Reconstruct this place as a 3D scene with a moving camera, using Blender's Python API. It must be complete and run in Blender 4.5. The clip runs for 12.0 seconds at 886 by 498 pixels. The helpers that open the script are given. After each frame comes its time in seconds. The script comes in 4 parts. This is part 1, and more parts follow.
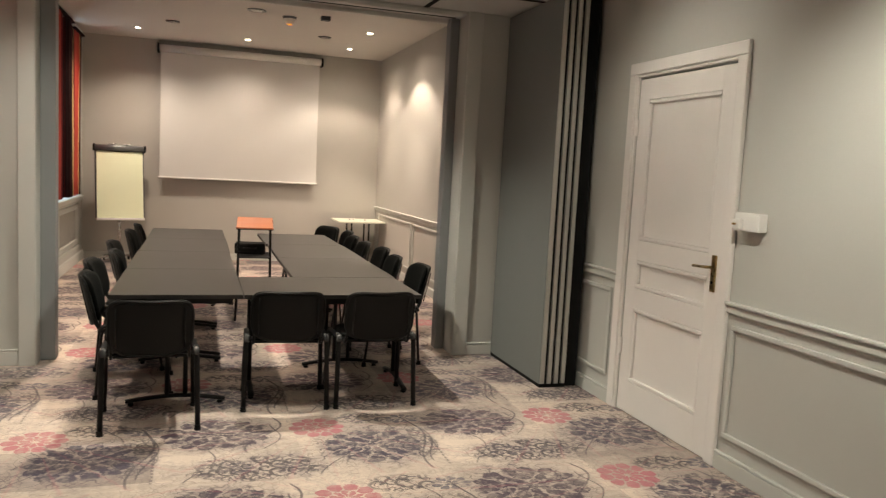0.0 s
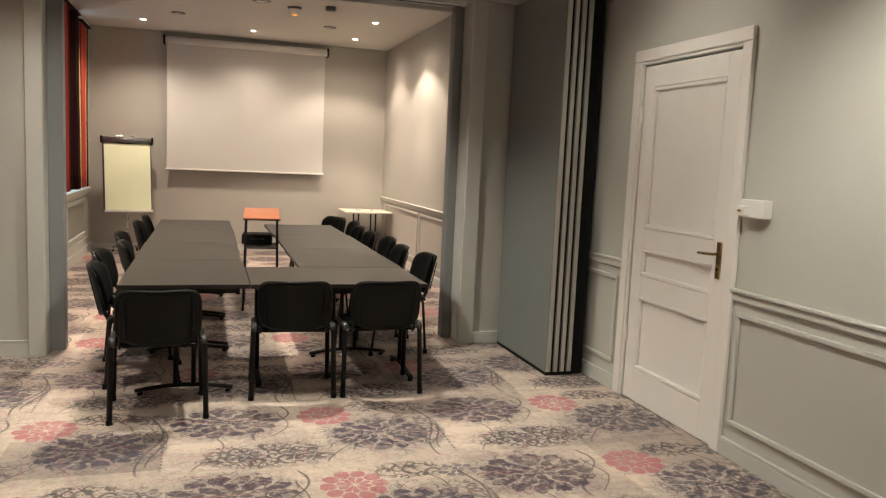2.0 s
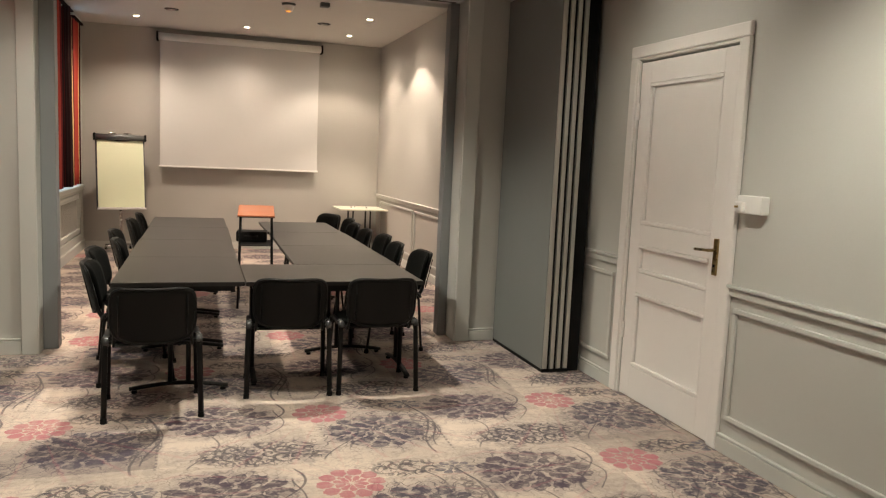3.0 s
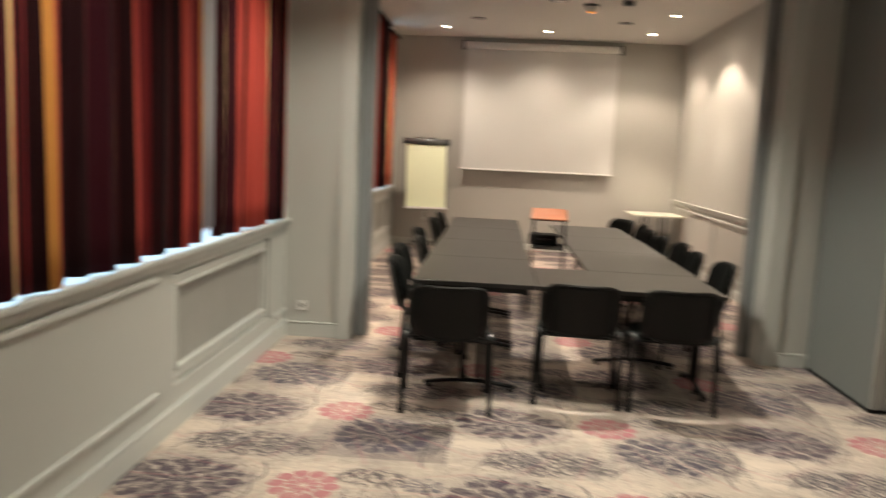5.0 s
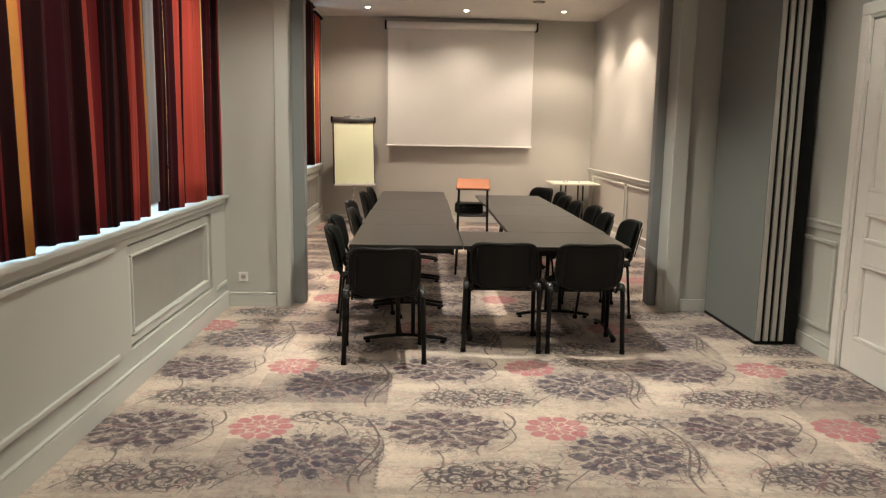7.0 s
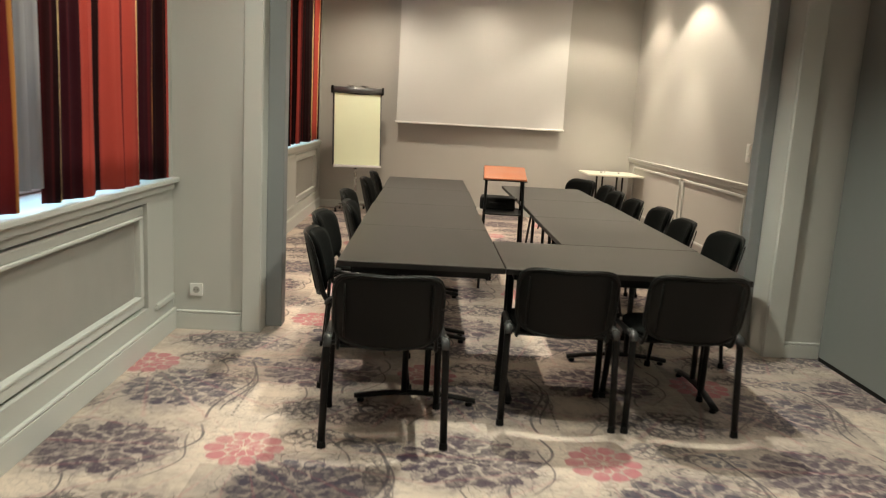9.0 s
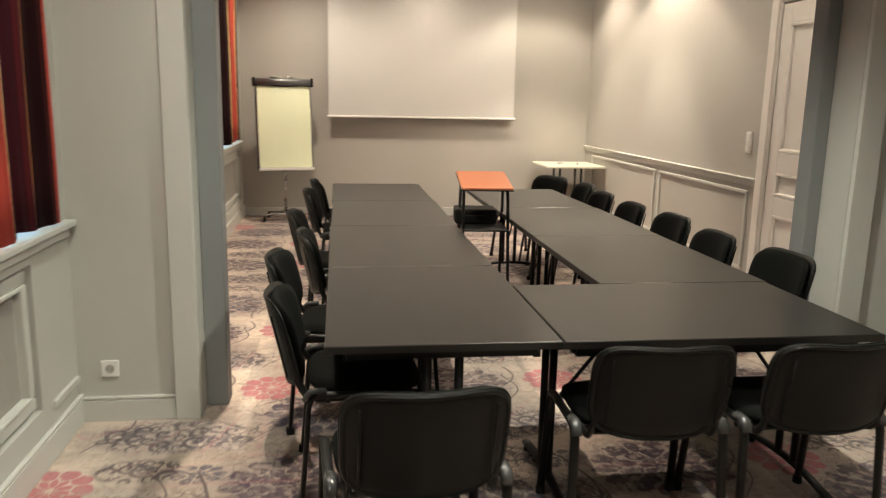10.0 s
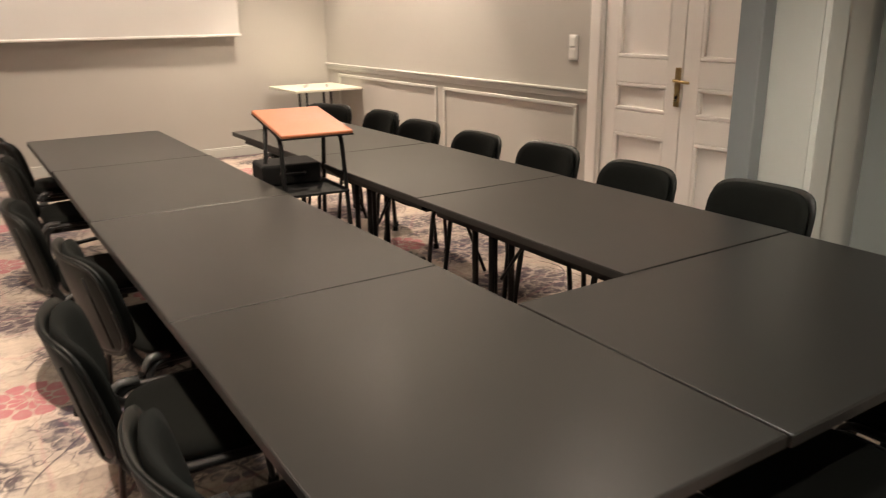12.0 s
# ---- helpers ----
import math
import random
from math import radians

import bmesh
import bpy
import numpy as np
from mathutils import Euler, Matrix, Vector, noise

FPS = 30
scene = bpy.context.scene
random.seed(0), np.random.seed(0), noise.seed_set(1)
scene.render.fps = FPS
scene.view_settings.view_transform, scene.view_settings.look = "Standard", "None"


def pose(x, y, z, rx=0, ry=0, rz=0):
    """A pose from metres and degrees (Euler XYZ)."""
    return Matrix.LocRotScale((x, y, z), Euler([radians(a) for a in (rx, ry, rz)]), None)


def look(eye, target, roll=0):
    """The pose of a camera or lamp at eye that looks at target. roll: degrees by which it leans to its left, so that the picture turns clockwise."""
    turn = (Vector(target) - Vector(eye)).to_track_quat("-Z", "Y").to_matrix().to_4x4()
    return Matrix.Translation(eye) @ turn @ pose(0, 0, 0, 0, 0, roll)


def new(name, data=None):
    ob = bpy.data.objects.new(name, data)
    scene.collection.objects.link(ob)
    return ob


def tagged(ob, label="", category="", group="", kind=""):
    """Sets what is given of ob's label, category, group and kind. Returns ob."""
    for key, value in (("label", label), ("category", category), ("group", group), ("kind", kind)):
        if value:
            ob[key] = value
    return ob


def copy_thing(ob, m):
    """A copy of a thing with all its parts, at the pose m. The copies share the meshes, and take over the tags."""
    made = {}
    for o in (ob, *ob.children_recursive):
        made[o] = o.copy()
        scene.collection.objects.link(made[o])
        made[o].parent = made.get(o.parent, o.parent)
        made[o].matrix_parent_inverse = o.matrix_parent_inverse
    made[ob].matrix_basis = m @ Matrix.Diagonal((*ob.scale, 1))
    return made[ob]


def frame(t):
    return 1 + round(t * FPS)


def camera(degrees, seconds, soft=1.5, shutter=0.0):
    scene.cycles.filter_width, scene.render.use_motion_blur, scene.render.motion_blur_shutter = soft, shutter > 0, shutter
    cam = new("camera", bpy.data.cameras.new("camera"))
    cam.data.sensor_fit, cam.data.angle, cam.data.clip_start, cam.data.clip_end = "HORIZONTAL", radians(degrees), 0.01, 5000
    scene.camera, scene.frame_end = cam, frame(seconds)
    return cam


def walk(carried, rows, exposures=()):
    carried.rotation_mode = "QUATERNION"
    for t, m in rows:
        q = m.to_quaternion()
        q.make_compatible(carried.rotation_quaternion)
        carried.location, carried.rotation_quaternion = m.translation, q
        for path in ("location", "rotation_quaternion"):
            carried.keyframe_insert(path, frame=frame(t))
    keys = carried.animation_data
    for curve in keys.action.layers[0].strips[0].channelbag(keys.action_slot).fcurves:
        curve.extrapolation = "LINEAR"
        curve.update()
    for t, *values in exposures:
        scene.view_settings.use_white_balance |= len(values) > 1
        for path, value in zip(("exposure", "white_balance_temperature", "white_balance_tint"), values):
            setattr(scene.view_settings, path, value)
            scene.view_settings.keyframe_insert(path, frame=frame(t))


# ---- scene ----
cam = camera(60.4, 12.0, soft=1.2, shutter=0.5)
PATH = [
    (0, (0.274, 0.038, 1.572), (0.885, 1.932, 1.37), 3.0),
    (0.5, (0.285, 0.021, 1.568), (0.833, 1.934, 1.366), 2.1),
    (1, (0.293, 0.039, 1.56), (0.836, 1.95, 1.326), 2.2),
    (1.5, (0.288, 0.029, 1.564), (0.84, 1.937, 1.332), 2.4),
    (2, (0.284, 0.019, 1.564), (0.876, 1.916, 1.336), 2.6),
    (2.5, (0.282, 0.029, 1.56), (0.893, 1.92, 1.335), 2.5),
    (4.3, (0.254, 0.092, 1.543), (0.669, 2.027, 1.254), 3.2),
    (4.5, (0.251, 0.11, 1.536), (0.561, 2.065, 1.246), 3.1),
    (5, (0.251, 0.212, 1.553), (0.123, 2.191, 1.294), 2.7),
    (5.5, (0.245, 0.314, 1.534), (-0.297, 2.229, 1.337), 2.9),
    (6, (0.18, 0.026, 1.515), (-0.132, 1.988, 1.285), 0.9),
    (6.5, (0.2, -0.249, 1.569), (0.234, 1.726, 1.257), 1.2),
    (6.7, (0.23, -0.292, 1.551), (0.29, 1.685, 1.255), 0.9),
    (8.3, (0.298, 0.646, 1.436), (0.318, 2.604, 1.027), 2.9),
    (8.5, (0.345, 0.903, 1.461), (0.358, 2.866, 1.077), 3.0),
    (9, (0.158, 1.475, 1.435), (0.209, 3.443, 1.082), 3.2),
    (9.5, (-0.02, 2.045, 1.488), (0.17, 4.002, 1.119), 2.0),
    (10, (-0.199, 2.631, 1.519), (0.072, 4.574, 1.13), 1.2),
    (10.5, (-0.424, 3.071, 1.494), (0.188, 4.927, 1.071), 1.2),
    (11, (-0.553, 3.509, 1.47), (0.275, 5.246, 0.922), 0.8),
    (11.5, (-0.598, 3.976, 1.483), (0.288, 5.671, 0.899), -0.2),
    (12, (-0.623, 4.325, 1.456), (0.404, 5.936, 0.865), -0.8),
]
walk(cam, [(t, look(eye, target, roll)) for t, eye, target, roll in PATH],
     exposures=[(0.0, -0.08, 6500, 9), (2.5, -0.09, 6500, 9), (4.5, -0.10, 6480, 8), (5.5, 0.05, 6380, 5), (6.5, 0.0, 6400, 8), (8.5, -0.08, 6250, 1), (9.5, -0.04, 6280, 2), (10.5, 0.14, 6420, 7), (11.0, 0.18, 6450, 8), (12.0, 0.18, 6500, 10)])

# ---- world, sun and lamps ----
world = bpy.data.worlds.new("world")
scene.world = world
world.use_nodes = True
wt = world.node_tree
sky = wt.nodes.new("ShaderNodeTexSky")
sky.sky_type, sky.sun_disc = "NISHITA", False
sky.sun_elevation, sky.sun_rotation = radians(35), radians(200)
wt.links.new(sky.outputs["Color"], wt.nodes["Background"].inputs["Color"])
wt.nodes["Background"].inputs["Strength"].default_value = 0.12

LAMP_WARM = (1.0, 0.81, 0.64)
LAMP_WHITE = (1.0, 0.93, 0.79)


def spot(x, y, z, power, degrees=95, blend=0.7, color=LAMP_WARM, aim=0):
    data = bpy.data.lights.new("ceiling_or_fill_spot", "SPOT")
    data.energy, data.color, data.spot_size, data.spot_blend = power, color, radians(degrees), blend
    data.shadow_soft_size = 0.03
    new("ceiling_or_fill_spot", data).matrix_world = pose(x, y, z, 0, -aim, 0)


def window_lamp(y0, y1, z0, z1, x, power):
    data = bpy.data.lights.new("window_daylight", "AREA")
    data.shape, data.size, data.size_y, data.energy, data.color = "RECTANGLE", y1 - y0, z1 - z0, power, (0.50, 0.76, 1.0)
    new("window_daylight", data).matrix_world = pose(x, (y0 + y1) / 2, (z0 + z1) / 2, 0, -90, 0) @ pose(0, 0, 0, 0, 0, 90)


CEIL_BACK, CEIL_FRONT = 3.32, 2.90
# the first five are seen lamps; the last four are unseen, added as fill
# x, y, watts of the wide beam, softness, cone, watts of the narrow core
BACK_SEEN_AND_ADDED = [(-0.58, 11.50, 165, 0.9, 136, 20), (0.89, 11.62, 88, 0.9, 138, 0), (2.36, 11.54, 110, 0.38, 112, 95), (2.35, 10.05, 175, 0.24, 111, 165), (0.86, 8.74, 120, 0.9, 100, 0),
              (2.33, 8.70, 55, 0.8, 124, 0), (-0.58, 7.25, 520, 0.95, 104, 0), (0.86, 7.25, 60, 0.9, 90, 0), (2.33, 7.25, 62, 0.8, 124, 0)]
# none is seen: the first follows the table shadows, the rest are added fill
# x, y, watts, cone, aim towards the east wall
FRONT_UNSEEN_SPOTS = [(0.87, 5.45, 310, 124, 0), (-0.60, 5.10, 110, 148, 0), (1.95, 2.2, 172, 112, 24), (1.95, 4.0, 45, 112, 36), (0.45, 4.00, 125, 104, 0), (-0.40, 2.5, 92, 140, -24), (0.85, -0.7, 300, 128, 0)]
for lx, ly, watts, soft, cone, core in BACK_SEEN_AND_ADDED:
    spot(lx, ly, CEIL_BACK - 0.03, watts, cone, soft)
    if core:
        spot(lx, ly, CEIL_BACK - 0.03, core, 64, 0.35)
    # extra faint wide spot, added for the glow on the tabletops
    if core > 50:
        spot(lx, ly, CEIL_BACK - 0.03, 30, 158, 0.6)
for lx, ly, watts, cone, aim in FRONT_UNSEEN_SPOTS:
    spot(lx, ly, CEIL_FRONT - 0.03, watts, cone, 0.9, LAMP_WHITE, aim)
window_lamp(0.9, 6.0, 1.0, 2.8, -1.68, 115)
window_lamp(7.6, 12.1, 1.0, 3.1, -1.68, 110)


# ---- node shorthand ----
class Val:
    """A float socket in a node tree, with arithmetic."""

    def __init__(self, tree, socket):
        self.tree, self.socket = tree, socket

    def op(self, kind, *others, clamp=False):
        n = self.tree.nodes.new("ShaderNodeMath")
        n.operation, n.use_clamp = kind, clamp
        for i, v in enumerate((self, *others)):
            if isinstance(v, Val):
                self.tree.links.new(v.socket, n.inputs[i])
            else:
                n.inputs[i].default_value = v
        return Val(self.tree, n.outputs[0])

    def __add__(self, o): return self.op("ADD", o)
    def __radd__(self, o): return self.op("ADD", o)
    def __sub__(self, o): return self.op("SUBTRACT", o)
    def __rsub__(self, o): return (self * -1.0) + o
    def __mul__(self, o): return self.op("MULTIPLY", o)
    def __rmul__(self, o): return self.op("MULTIPLY", o)
    def __truediv__(self, o): return self.op("DIVIDE", o)
    def sin(self): return self.op("SINE")
    def cos(self): return self.op("COSINE")
    def abs(self): return self.op("ABSOLUTE")
    def fract(self): return self.op("FRACT")
    def floor(self): return self.op("FLOOR")
    def power(self, e): return self.op("POWER", e)
    def least(self, o): return self.op("MINIMUM", o)
    def most(self, o): return self.op("MAXIMUM", o)
    def angle(self, o): return self.op("ARCTAN2", o)

    def below(self, limit, soft):
        """1 where self is under limit, with a soft edge."""
        return ((limit - self) / soft + 0.5).op("ADD", 0.0, clamp=True)


def length2(a, b):
    return (a * a + b * b).op("SQRT")


def material(name, color=(0.5, 0.5, 0.5), rough=0.6, metal=0.0):
    m = bpy.data.materials.new(name)
    m.use_nodes = True
    b = m.node_tree.nodes["Principled BSDF"]
    b.inputs["Base Color"].default_value = (*color, 1)
    b.inputs["Roughness"].default_value, b.inputs["Metallic"].default_value = rough, metal
    return m


def noise_val(tree, scale, detail=3.0, stretch=(1, 1, 1), rough=0.55, coord=None):
    if coord is None:
        coord = tree.nodes.new("ShaderNodeTexCoord").outputs["Object"]
    mp = tree.nodes.new("ShaderNodeMapping")
    mp.inputs["Scale"].default_value = stretch
    tree.links.new(coord, mp.inputs["Vector"])
    n = tree.nodes.new("ShaderNodeTexNoise")
    n.inputs["Scale"].default_value, n.inputs["Detail"].default_value, n.inputs["Roughness"].default_value = scale, detail, rough
    tree.links.new(mp.outputs[0], n.inputs["Vector"])
    return Val(tree, n.outputs["Fac"])


def mix(tree, fac, a, b):
    """Colour mix; a and b are colours or sockets."""
    n = tree.nodes.new("ShaderNodeMix")
    n.data_type = "RGBA"
    tree.links.new(fac.socket, n.inputs["Factor"])
    for key, v in (("A", a), ("B", b)):
        sock = [i for i in n.inputs if i.name == key and i.type == "RGBA"][0]
        if isinstance(v, tuple):
            sock.default_value = (*v, 1)
        else:
            tree.links.new(v, sock)
    return [o for o in n.outputs if o.type == "RGBA"][0]


def bump(m, val, strength=0.2, distance=0.002):
    t = m.node_tree
    n = t.nodes.new("ShaderNodeBump")
    n.inputs["Strength"].default_value, n.inputs["Distance"].default_value = strength, distance
    t.links.new(val.socket, n.inputs["Height"])
    t.links.new(n.outputs[0], t.nodes["Principled BSDF"].inputs["Normal"])


def worn(name, color, rough=0.6, vary=0.12, scale=2.0, grain=60.0, relief=0.15, metal=0.0, dirt=None, spec=0.5):
    """A surface with slow stains, fine grain, uneven gloss and a little relief."""
    m = material(name, color, rough, metal)
    t = m.node_tree
    slow, fine = noise_val(t, scale, 4), noise_val(t, grain, 2)
    dark = tuple(c * (1 - vary) for c in color) if dirt is None else dirt
    light = tuple(min(1, c * (1 + vary * 0.6)) for c in color)
    fac = ((slow - 0.5) * 1.6 + (fine - 0.5) * 0.5 + 0.5).op("ADD", 0.0, clamp=True)
    b = t.nodes["Principled BSDF"]
    b.inputs["Specular IOR Level"].default_value = spec
    t.links.new(mix(t, fac, dark, light), b.inputs["Base Color"])
    t.links.new((rough + (slow - 0.5) * 0.25 + (fine - 0.5) * 0.1).op("ADD", 0.0, clamp=True).socket, b.inputs["Roughness"])
    bump(m, fine + slow * 0.5, relief, 0.0015)
    return m


# ---- materials ----
M_WALL = worn("painted_wall", (0.505, 0.505, 0.470), 0.62, 0.05, 1.2, 120, 0.10)
M_WALL_BACK = worn("painted_back_wall", (0.46, 0.445, 0.41), 0.62, 0.05, 1.2, 120, 0.10)
M_TRIM = worn("satin_trim_paint", (0.56, 0.565, 0.53), 0.42, 0.04, 2.0, 80, 0.08)
M_DOOR = worn("gloss_door_paint", (0.82, 0.79, 0.755), 0.38, 0.04, 2.5, 70, 0.08)
M_CEIL = worn("ceiling_paint", (0.62, 0.60, 0.56), 0.85, 0.04, 1.0, 150, 0.12)
M_JAMB = worn("grey_post_paint", (0.22, 0.23, 0.235), 0.5, 0.06, 2.0, 90, 0.08)
M_PANEL = worn("grey_partition_laminate", (0.185, 0.195, 0.190), 0.55, 0.08, 1.6, 140, 0.10)
M_ALU = worn("anodised_aluminium_edge", (0.52, 0.51, 0.48), 0.4, 0.08, 5, 120, 0.05, 0.5)
M_SEAL = worn("black_rubber_seal", (0.012, 0.012, 0.012), 0.7, 0.3, 8, 90, 0.1, spec=0.12)
def m_tabletop():
    """Dark laminate: nearly even, with faint long wipe marks in the gloss."""
    m = material("dark_laminate_tabletop", (0.011, 0.0098, 0.0085), 0.3)
    t = m.node_tree
    b = t.nodes["Principled BSDF"]
    wipes, fine = noise_val(t, 1.3, 3, (1, 0.35, 1)), noise_val(t, 220, 1)
    b.inputs["Specular IOR Level"].default_value = 0.55
    t.links.new((0.33 + (wipes - 0.5) * 0.07).socket, b.inputs["Roughness"])
    t.links.new(mix(t, (wipes * 0.6 + fine * 0.4), (0.0036, 0.0033, 0.0029), (0.0046, 0.0042, 0.0037)), b.inputs["Base Color"])
    return m


M_TABLE = m_tabletop()
M_TEDGE = worn("black_table_edging", (0.015, 0.0135, 0.012), 0.48, 0.2, 6, 120, 0.1)
M_BLACK = worn("black_powder_coated_steel", (0.008, 0.008, 0.008), 0.42, 0.25, 6, 160, 0.08, spec=0.25)
M_FABRIC = worn("black_seat_fabric", (0.006, 0.0065, 0.006), 0.95, 0.35, 5, 420, 0.5, spec=0.08)
M_SHELL = worn("black_plastic_back_shell", (0.0035, 0.0040, 0.0034), 0.47, 0.2, 4, 300, 0.12, spec=0.24)
M_RIM = worn("black_plastic_rim", (0.007, 0.0075, 0.007), 0.42, 0.2, 4, 200, 0.08, spec=0.25)
M_CAP = worn("grey_plastic_frame_cap", (0.05, 0.05, 0.05), 0.25, 0.15, 9, 100, 0.05)
M_BRASS = worn("aged_brass", (0.42, 0.30, 0.14), 0.3, 0.2, 20, 120, 0.05, 1.0)
M_CHROME = worn("brushed_steel", (0.55, 0.54, 0.52), 0.25, 0.1, 20, 120, 0.05, 1.0)
M_WHITE = worn("white_plastic", (0.78, 0.77, 0.74), 0.4, 0.04, 6, 120, 0.04)
M_SCREEN = worn("matt_white_screen_cloth", (0.64, 0.63, 0.61), 0.9, 0.03, 1.5, 260, 0.08)
M_PAPER = worn("flip_chart_paper", (0.88, 0.92, 0.66), 0.85, 0.03, 3, 200, 0.05)
M_GREYPL = worn("dark_grey_plastic", (0.06, 0.065, 0.07), 0.45, 0.2, 6, 120, 0.06)
M_ORANGE = worn("orange_beech_veneer", (0.37, 0.118, 0.048), 0.38, 0.15, 3, 90, 0.05)
M_CREAM = worn("cream_laminate", (0.80, 0.78, 0.66), 0.45, 0.04, 3, 120, 0.04)
M_GRILLE = worn("woven_radiator_grille", (0.40, 0.39, 0.36), 0.6, 0.1, 4, 200, 0.2)
M_DARKGAP = worn("dark_gap", (0.02, 0.02, 0.02), 0.9, 0.2, 4, 60, 0.1, spec=0.05)
M_OUT = worn("window_frame_paint", (0.75, 0.75, 0.74), 0.5, 0.05, 3, 60, 0.05)


def m_glow(name, color, strength):
    m = material(name, color, 0.4)
    b = m.node_tree.nodes["Principled BSDF"]
    b.inputs["Emission Color"].default_value, b.inputs["Emission Strength"].default_value = (*color, 1), strength
    return m


M_BULB = m_glow("halogen_bulb", (1.0, 0.85, 0.62), 60.0)
M_ORANGE_LED = m_glow("orange_indicator", (1.0, 0.30, 0.04), 2.0)


def m_glass():
    m = material("window_glass", (0.95, 0.97, 0.97), 0.02)
    m.node_tree.nodes["Principled BSDF"].inputs["Transmission Weight"].default_value = 1.0
    return m


M_GLASS = m_glass()


def m_sheer():
    m = material("sheer_white_voile", (0.7, 0.7, 0.72), 0.9)
    b = m.node_tree.nodes["Principled BSDF"]
    b.inputs["Transmission Weight"].default_value = 0.25
    n = noise_val(m.node_tree, 9, 3, (1, 6, 0.3))
    m.node_tree.links.new(mix(m.node_tree, n, (0.30, 0.27, 0.26), (0.50, 0.46, 0.45)), b.inputs["Base Color"])
    return m


M_SHEER = m_sheer()


PLUM, BLACK, RED, WINE = (0.036, 0.007, 0.011), (0.016, 0.005, 0.006), (0.43, 0.062, 0.046), (0.150, 0.018, 0.020)
OCHRE, CREAM, ORANGE = (0.54, 0.235, 0.06), (0.74, 0.53, 0.25), (0.54, 0.13, 0.05)


def m_curtain(name, y0, y1, bands):
    """Velvet woven in upright stripes; bands give where each stripe begins along the wall."""
    m = material(name, RED, 0.85)
    t = m.node_tree
    sep = t.nodes.new("ShaderNodeSeparateXYZ")
    t.links.new(t.nodes.new("ShaderNodeTexCoord").outputs["UV"], sep.inputs[0])
    ramp = t.nodes.new("ShaderNodeValToRGB")
    ramp.color_ramp.interpolation = "CONSTANT"
    els = ramp.color_ramp.elements
    while len(els) < len(bands):
        els.new(0.5)
    for e, (p, c) in zip(els, bands):
        e.position, e.color = max(0.0, (p - y0) / (y1 - y0)), (*c, 1)
    t.links.new(((Val(t, sep.outputs[0]) - y0) / (y1 - y0)).socket, ramp.inputs[0])
    fine = noise_val(t, 260, 2)
    pile = noise_val(t, 7, 3, (1, 1, 0.25))
    b = t.nodes["Principled BSDF"]
    shade = ((pile - 0.5) * 0.5 + (fine - 0.5) * 0.3 + 0.42).op("ADD", 0.0, clamp=True)
    hsv = t.nodes.new("ShaderNodeHueSaturation")
    t.links.new((shade * 0.5 + 0.8).socket, hsv.inputs["Value"])
    lines = t.nodes.new("ShaderNodeTexNoise")
    lines.noise_dimensions = "1D"
    lines.inputs["Scale"].default_value = 5.0
    t.links.new(sep.outputs[0], lines.inputs["W"])
    streak = (Val(t, lines.outputs["Fac"]) - 0.53).abs().below(0.014, 0.03)
    t.links.new(mix(t, streak * 0.45, ramp.outputs[0], WINE), hsv.inputs["Color"])
    t.links.new(hsv.outputs[0], b.inputs["Base Color"])
    b.inputs["Specular IOR Level"].default_value = 0.06
    b.inputs["Sheen Weight"].default_value, b.inputs["Sheen Roughness"].default_value = 0.02, 0.4
    bump(m, fine, 0.25, 0.001)
    return m


BANDS_LONG = [(0.8, BLACK), (1.987, WINE), (1.998, BLACK), (2.026, RED), (2.121, BLACK), (2.247, PLUM), (2.348, CREAM), (2.383, RED), (2.475, BLACK),
              (2.495, OCHRE), (2.534, PLUM), (2.674, CREAM), (2.712, RED), (2.74, BLACK), (2.793, WINE), (2.808, BLACK), (2.872, OCHRE), (2.923, RED), (3.013,
              BLACK), (3.185, WINE), (3.204, PLUM), (3.373, OCHRE), (3.415, BLACK), (3.554, RED), (3.649, WINE), (3.768, BLACK), (3.915, RED), (3.964, BLACK),
              (4.081, RED), (4.238, WINE), (4.345, OCHRE), (4.371, BLACK)]
BANDS_SHORT = [(4.60, BLACK), (4.703, CREAM), (4.733, PLUM), (4.909, RED), (5.111, BLACK), (5.181, RED), (5.367, OCHRE), (5.405, WINE), (5.445, RED),
              (5.566, CREAM), (5.607, PLUM), (5.824, OCHRE), (5.854, BLACK), (6.009, RED)]
BANDS_END = [(4.93 + (p - 4.60) * 0.58, c) for p, c in BANDS_SHORT]
M_CURTAIN_LONG = m_curtain("striped_velvet_long", 0.8, 4.6, BANDS_LONG)
M_CURTAIN_SHORT = m_curtain("striped_velvet_short", 4.7, 6.2, BANDS_SHORT)
M_CURTAIN_BACK = m_curtain("striped_velvet_back", 0.0, 4.9, [(p - 0.8, c) for p, c in BANDS_LONG])
M_CURTAIN_END = m_curtain("striped_velvet_end", 4.7, 6.2, BANDS_END)


